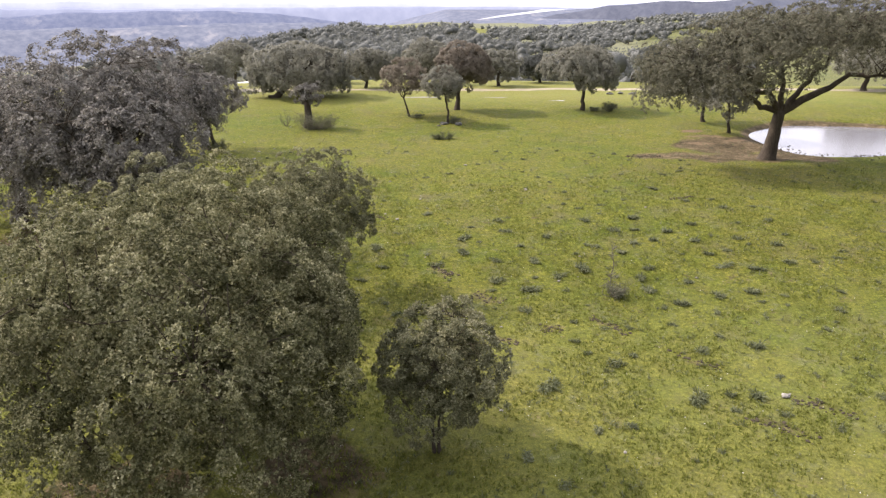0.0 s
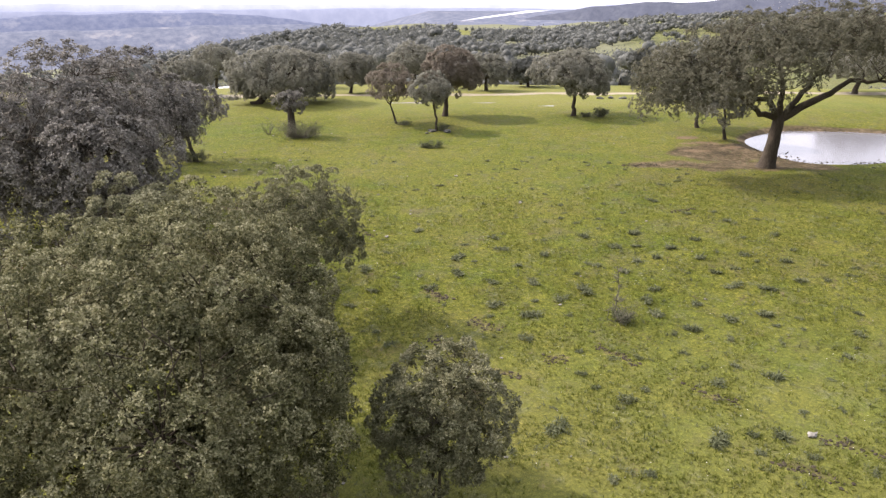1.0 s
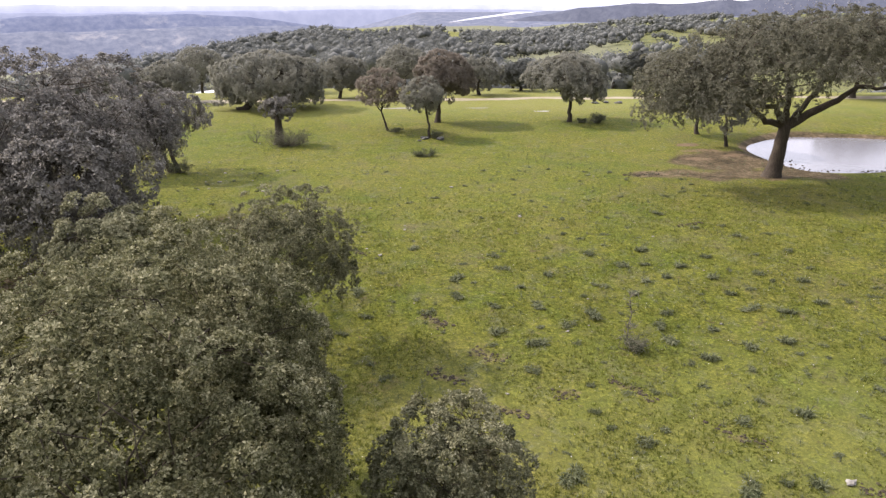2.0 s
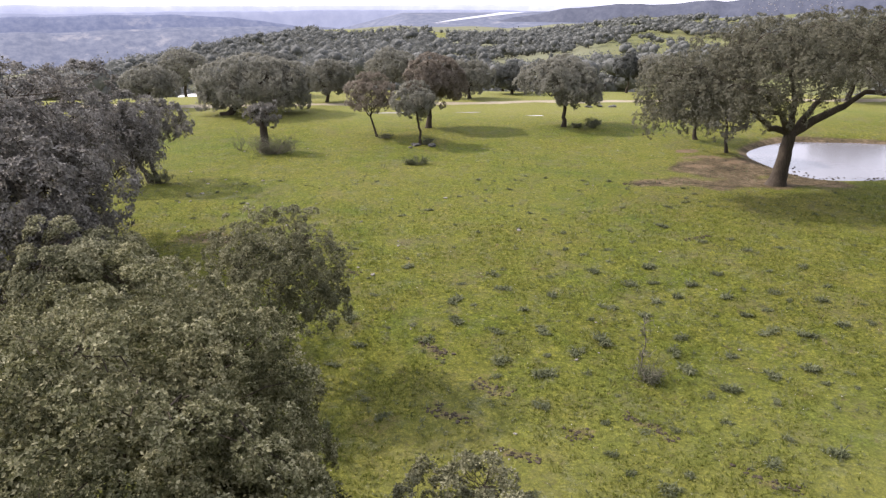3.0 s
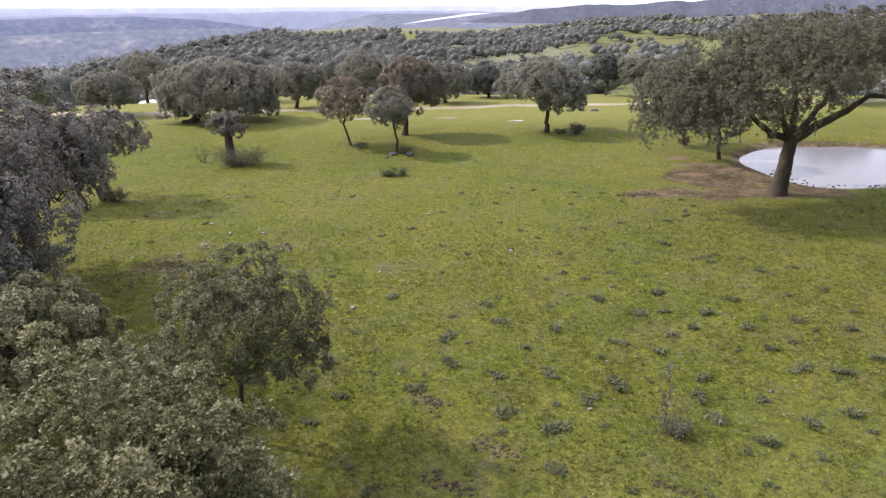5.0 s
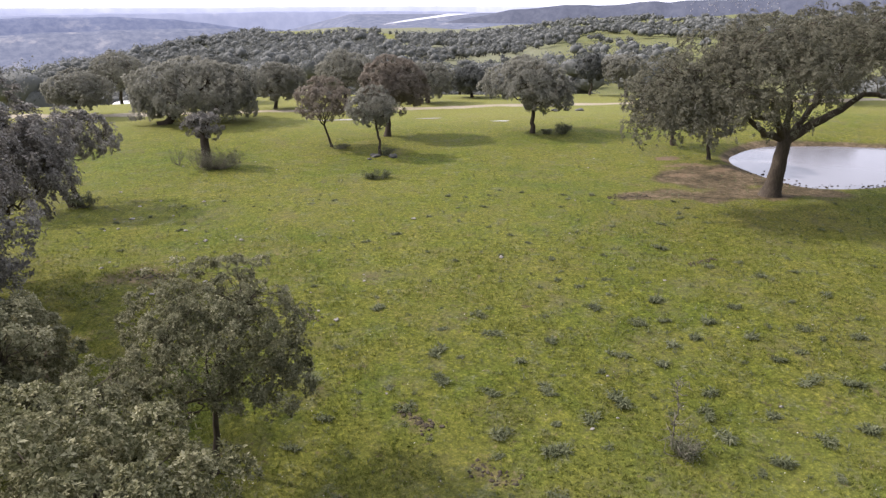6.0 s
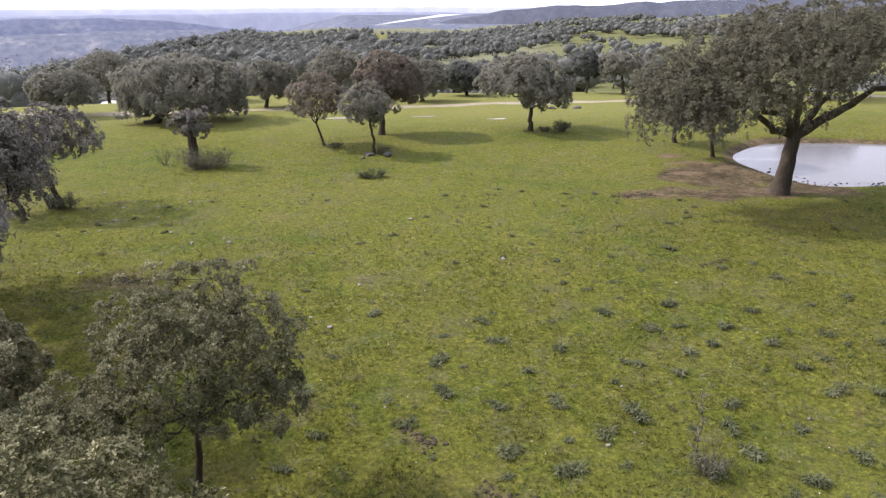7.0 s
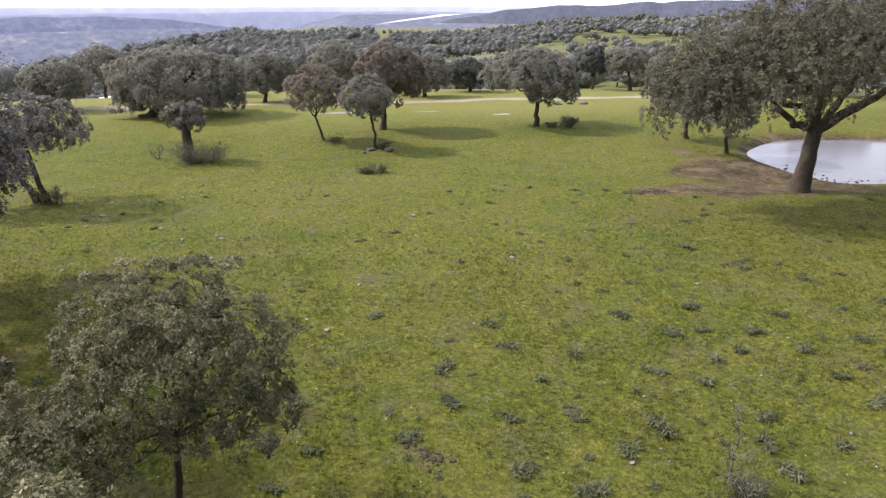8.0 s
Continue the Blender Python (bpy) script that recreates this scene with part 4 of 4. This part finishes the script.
def rosette(w, rng, c0, reach, leaves):
    for _ in range(leaves):
        a, r = rng.uniform(0, 6.28), reach * rng.uniform(0.4, 1.1)
        out = np.array([math.cos(a), math.sin(a), 0])
        side = np.array([-out[1], out[0], 0]) * r * rng.uniform(0.05, 0.11)
        up = np.array([0, 0, r * rng.uniform(0.15, 1.3)])
        w.v.append(np.array([c0, c0 + out * r * 0.5 + side + up * 0.8, c0 + out * r + up * rng.uniform(0.3, 1.1), c0 + out * r * 0.5 - side + up * 0.8]))
        w.q.append(np.array([[0, 1, 2, 3]]) + w.n)
        w.n += 4


def weed_mesh(seed):
    """A ragged mat of long grey-green leaves, several hearts grown together."""
    rng = np.random.RandomState(seed)
    w = Soup()
    heart = np.zeros(3)
    for _ in range(rng.randint(8, 15)):
        rosette(w, rng, heart.copy(), rng.uniform(0.10, 0.20), rng.randint(20, 30))
        a = rng.uniform(0, 6.28)
        heart = heart * 0.7 + np.array([math.cos(a), math.sin(a) * 0.7, 0]) * rng.uniform(0.08, 0.2)
    return w.mesh("weed", LEAF_WEED)


WEEDS = [weed_mesh(k) for k in range(14)]


TUFTS = ((3.5, 30.1), (3.9, 28.6), (4.8, 27.0), (2.3, 28.6), (1.0, 29.3), (3.1, 32.1), (4.9, 31.4), (1.0, 31.1), (3.6, 25.9), (11.5, 30.6), (11.7, 29.4), (11.9, 28.1), (13.1, 27.8), (10.1, 26.7), (10.8, 25.5), (12.2, 25.8), (9.2, 24.8), (8.3, 25.8), (8.1, 27.1), (8.8, 27.8), (8.0, 29.6), (8.7, 30.7), (9.7, 31.1), (10.7, 31.9), (8.1, 32.4), (9.5, 33.8), (12.0, 32.9), (13.5, 31.1), (15.1, 30.2), (14.8, 28.5), (15.9, 33.3), (14.6, 35.5), (12.9, 36.7), (11.8, 39.2), (7.0, 33.5), (7.0, 30.2), (5.8, 27.9), (3.1, 24.3), (-3.0, 29.7), (2.8, 33.2), (-0.2, 28.2), (-0.8, 34.4), (2.5, 26.7), (9.0, 21.3), (10.8, 21.5), (5.5, 20.3), (3.3, 18.8), (9.6, 18.4), (7.7, 18.2))


def scatter_weeds():
    rng = np.random.RandomState(21)
    spots = [(x, y, rng.uniform(1.15, 1.6)) for x, y in TUFTS]
    while len(spots) < 290:
        y = 13 + 37 * rng.uniform() ** 0.9
        x = rng.uniform(-0.30, 0.66) * (y + 4) - 0.5
        if swell(x, y, 7, 1) + rng.normal() * 0.9 < -0.3 or abs(x + 5.5) < 4 and y < 21 or np.hypot(x - 20, y - 50) < 5:
            continue
        if min(np.hypot(x - u, y - v) for u, v, _ in spots) < 0.8:
            continue
        spots.append((x, y, rng.uniform(0.45, 0.95)))
    for x, y, s in spots:
        ob = new("thistle", WEEDS[rng.randint(len(WEEDS))])
        ob.matrix_world = pose(x, y, land_at(x, y) - 0.015, 0, 0, rng.uniform(0, 360)) @ Matrix.Diagonal((s, s, s * rng.uniform(0.5, 0.8), 1))
        tagged(ob, "grey-green thistle tuft in the pasture" if s > 1.1 else "flat grey-green thistle rosette in the pasture", "weed", "thistles in the pasture")


scatter_weeds()


def weed_rest():
    """Smaller rosettes all over the pasture, past counting."""
    rng = np.random.RandomState(22)
    w = Soup()
    for _ in range(12000):
        y = 10 + 48 * rng.uniform()
        x = rng.uniform(-0.34, 0.68) * (y + 4) - 0.5
        if swell(x, y, 5, 2) + rng.normal() * 0.7 < 0 or float(outside_pond(np.array([x]), np.array([y]))[0]) < 1.5:
            continue
        rosette(w, rng, np.array([x, y, land_at(x, y)]), rng.uniform(0.05, 0.16), rng.randint(7, 14))
    tagged(new("weeds", w.mesh("weeds", LEAF_WEED)), "small grey-green weeds dotted through the pasture", "weeds", kind="stuff")


weed_rest()


def grass():
    """Blades and tufts of the pasture, past counting."""
    rng = np.random.RandomState(33)
    m = 110000
    y = 4 + 42 * rng.uniform(size=m) ** 1.1
    x = rng.uniform(-0.62, 0.72, m) * (y + 5)
    keep = (outside_pond(x, y) > 0.6) & (swell(x, y, 3.0, 2) + 0.5 * swell(x, y, 0.9, 1) + rng.normal(size=m) * 0.5 > -0.1)
    keep &= rng.uniform(size=m) < ease(4, 17, y) * ease(46, 38, y) * ease(0.72, 0.6, np.abs(x) / (y + 5))
    keep &= np.hypot((x - 20.3) / 6, (y - 50) / 4.2) > 1
    x, y = x[keep], y[keep]
    z = land(x, y)
    m = len(x)
    base = np.stack([x, y, z - 0.01], 1)
    vs = []
    for k in range(3):
        a = rng.uniform(0, 6.28, m)
        out = np.stack([np.cos(a), np.sin(a), 0 * a], 1)
        side = np.stack([-np.sin(a), np.cos(a), 0 * a], 1)
        h = rng.uniform(0.04, 0.13, m)[:, None]
        w = rng.uniform(0.010, 0.026, m)[:, None]
        root = base + rng.normal(size=(m, 3)) * np.array([0.03, 0.03, 0])
        tip = root + out * h * rng.uniform(0.3, 1.1, m)[:, None] + np.array([0, 0, 1]) * h
        vs.append(np.stack([root - side * w, root + side * w, tip], 1).reshape(-1, 3))
    v = np.concatenate(vs)
    t = np.arange(len(v)).reshape(-1, 3)
    tagged(new("grass", mesh("grass", v, t, GRASS_BLADE)), "short tufted green pasture grass", "grass", kind="stuff")
    m = 800
    y = 13 + 30 * rng.uniform(size=m)
    x = rng.uniform(-0.3, 0.7, m) * (y + 5)
    d = Soup()
    c = np.stack([x, y, land(x, y) + 0.05], 1)
    nr = np.array([[0, 0, 1.0]]) + rng.normal(size=(m, 3)) * 0.3
    s = rng.uniform(0.022, 0.042, m)
    d.leaves(c, nr / np.linalg.norm(nr, axis=1)[:, None], s, s, rng)
    tagged(new("daisies", d.mesh("daisies", PETAL)), "tiny white daisies dotting the pasture", "flowers", kind="stuff")


grass()


# ---- stones and turned earth ----
def lump_mesh(name, seed, mat, flat=0.6):
    rng = np.random.RandomState(seed)
    bm = bmesh.new()
    bmesh.ops.create_icosphere(bm, subdivisions=2, radius=0.5)
    for v in bm.verts:
        n = noise.noise(v.co * 2.2 + Vector((seed * 3.1, 0, 0))) * 0.5 + noise.noise(v.co * 5 + Vector((0, seed * 1.7, 0))) * 0.2
        v.co *= 1 + n
        v.co.z *= flat
    me = bpy.data.meshes.new(name)
    bm.to_mesh(me)
    bm.free()
    me.materials.append(mat)
    return me


ROCKS = [lump_mesh("rock", k, STONE) for k in range(4)]
PALE = [lump_mesh("stone", k + 9, STONE_PALE) for k in range(4)]


def stone(name, me, x, y, size, turn, label, group):
    ob = new(name, me)
    ob.matrix_world = pose(x, y, land_at(x, y) + size * 0.08, 0, 0, turn) @ Matrix.Diagonal((size, size * 0.75, size * 0.7, 1))
    tagged(ob, label, "stone", group)


rng_stone = np.random.RandomState(44)
for k in range(5):
    stone("rock", ROCKS[k % 4], 0.5 + rng_stone.normal() * 0.4, 59.8 + rng_stone.normal() * 0.35, rng_stone.uniform(0.3, 0.8), k * 50, "lichened grey granite rock at an oak's foot", "rocks at the oak's foot")
stone("stone", PALE[0], 10.4, 18.5, 0.33, 20, "pale weathered stone lying in the grass", "stones in the pasture")
for k in range(46):
    sy = 15 + 45 * rng_stone.uniform()
    sx = rng_stone.uniform(-0.35, 0.5) * sy - 1
    stone("stone", PALE[k % 4], sx, sy, rng_stone.uniform(0.06, 0.15), k * 37, "small pale stone lying in the grass", "stones in the pasture")
for k in range(34):
    sx, sy = -8.5 + 4.5 * rng_stone.normal(), 43 + 5.5 * rng_stone.normal()
    stone("stone", PALE[k % 4], sx, sy, rng_stone.uniform(0.10, 0.26), k * 41, "small pale stone lying in the grass", "stones in the pasture")
for k, (sx, sy) in enumerate(((18.0, 78.6), (19.2, 78.9), (20.4, 78.4))):
    stone("rock", ROCKS[k], sx, sy, 0.8, k * 70, "dark boulder at the edge of the track", "boulders at the track")


def turned_earth(x, y, turn, length, wide, seed):
    """A row of clods where animals rooted up the turf."""
    rng = np.random.RandomState(seed)
    bm = bmesh.new()
    for _ in range(int(30 * length * wide) + 8):
        u, w = rng.uniform(-0.5, 0.5) * length, rng.normal() * 0.17 * wide
        a = radians(turn)
        px, py = x + u * math.cos(a) - w * math.sin(a), y + u * math.sin(a) + w * math.cos(a)
        r = 0.025 + 0.05 * rng.uniform() ** 1.6
        made = bmesh.ops.create_icosphere(bm, subdivisions=1, radius=r)
        for v in made["verts"]:
            v.co *= 1 + rng.uniform(-0.5, 0.5)
            v.co.z *= 0.5
            v.co += Vector((px, py, land_at(px, py) + r * 0.1))
    me = bpy.data.meshes.new("turned_earth")
    bm.to_mesh(me)
    bm.free()
    me.materials.append(CLOD)
    tagged(new("turned_earth", me), "loose brown clods of rooted-up turf", "earth", kind="stuff")


for k, (ex, ey, et, el, ew) in enumerate(TURNED):
    turned_earth(ex, ey, et, el, ew, k)


def shore_mud():
    """Trodden mud lumps along the pond's near shore."""
    rng = np.random.RandomState(90)
    bm = bmesh.new()
    ring = POND_RING[(POND_RING[:, 1] < 53) & (POND_RING[:, 0] < 39)]
    for _ in range(170):
        px, py = ring[rng.randint(len(ring))] + np.array([rng.normal() * 0.8, rng.normal() * 0.3])
        r = 0.03 + 0.06 * rng.uniform() ** 2
        made = bmesh.ops.create_icosphere(bm, subdivisions=1, radius=r)
        for v in made["verts"]:
            v.co *= 1 + rng.uniform(-0.4, 0.4)
            v.co.z *= 0.6
            v.co += Vector((px, py, max(land_at(px, py), POND_LEVEL) + r * 0.1))
    me = bpy.data.meshes.new("shore_mud")
    bm.to_mesh(me)
    bm.free()
    me.materials.append(CLOD)
    tagged(new("shore_mud", me), "trodden mud lumps along the pond shore", "mud", kind="stuff")


shore_mud()


# ---- low shed behind the track ----
def block_mesh(name, size, mat, soften=0.02):
    bm = bmesh.new()
    bmesh.ops.create_cube(bm, size=1, matrix=Matrix.Diagonal((*size, 1)))
    bmesh.ops.bevel(bm, geom=bm.edges[:], offset=soften, segments=1, affect="EDGES")
    me = bpy.data.meshes.new(name)
    bm.to_mesh(me)
    bm.free()
    me.materials.append(mat)
    return me


def shed(x, y, turn):
    """An open-fronted animal shelter: back wall, side walls, corner posts and a pale sheet roof."""
    z = land_at(x, y) - 0.1
    root = thing("shed", x, y, z, "low animal shed with a white sheet roof", "shed")
    root.rotation_euler.z = radians(turn)
    for name, size, at, mat in (("wall", (4.2, 0.12, 1.6), (0, 1.1, 0.8), STONE_PALE), ("wall", (0.12, 2.2, 1.45), (-2.05, 0, 0.73), STONE_PALE), ("wall", (0.12, 2.2, 1.75), (2.05, 0, 0.88), STONE_PALE), ("post", (0.12, 0.12, 1.6), (-0.7, -1.15, 0.8), BARK), ("post", (0.12, 0.12, 1.75), (0.8, -1.15, 0.88), BARK)):
        part(name, block_mesh(name, size, mat), root).location = at
    roof = part("roof", block_mesh("roof", (4.6, 3.0, 0.08), SHEET_ROOF), root, "white sheet-metal roof")
    roof.location, roof.rotation_euler = (0, 0, 1.85), (radians(6), radians(-7), 0)


shed(-32.9, 118.0, 0)


# ---- far houses ----
def house(x, y, z, turn, wide, seed):
    root = thing("house", x, y, z, "white village house on the far ridge", "house", "village houses on the ridge")
    root.rotation_euler.z = radians(turn)
    root.scale = (0.17, 0.17, 0.17)
    bm = bmesh.new()
    bmesh.ops.create_cube(bm, size=1, matrix=Matrix.Translation((0, 0, 1.0)) @ Matrix.Diagonal((wide, 9, 14, 1)))
    me = bpy.data.meshes.new("wall")
    bm.to_mesh(me)
    bm.free()
    me.materials.append(WHITEWASH)
    part("wall", me, root)
    h = wide / 2 + 0.5
    v = [(-h, -5, 7.5), (h, -5, 7.5), (h, 5, 7.5), (-h, 5, 7.5), (-h, 0, 10), (h, 0, 10)]
    me = bpy.data.meshes.new("roof")
    me.from_pydata(v, [], [(0, 1, 5, 4), (2, 3, 4, 5), (0, 4, 3), (1, 2, 5), (0, 3, 2, 1)])
    me.materials.append(CLOD)
    part("roof", me, root)


rng_house = np.random.RandomState(6)
for k in range(64):
    ha = radians(24.5 + 6.5 * rng_house.uniform() ** 0.8)
    hd = 1890 - 260 * rng_house.uniform() ** 1.4
    house(hd * math.sin(ha), hd * math.cos(ha), 10 + hd * math.tan(radians(0.30)) - (1880 - hd) * 0.10 - 2, rng_house.uniform(0, 90), rng_house.uniform(10, 18), k)
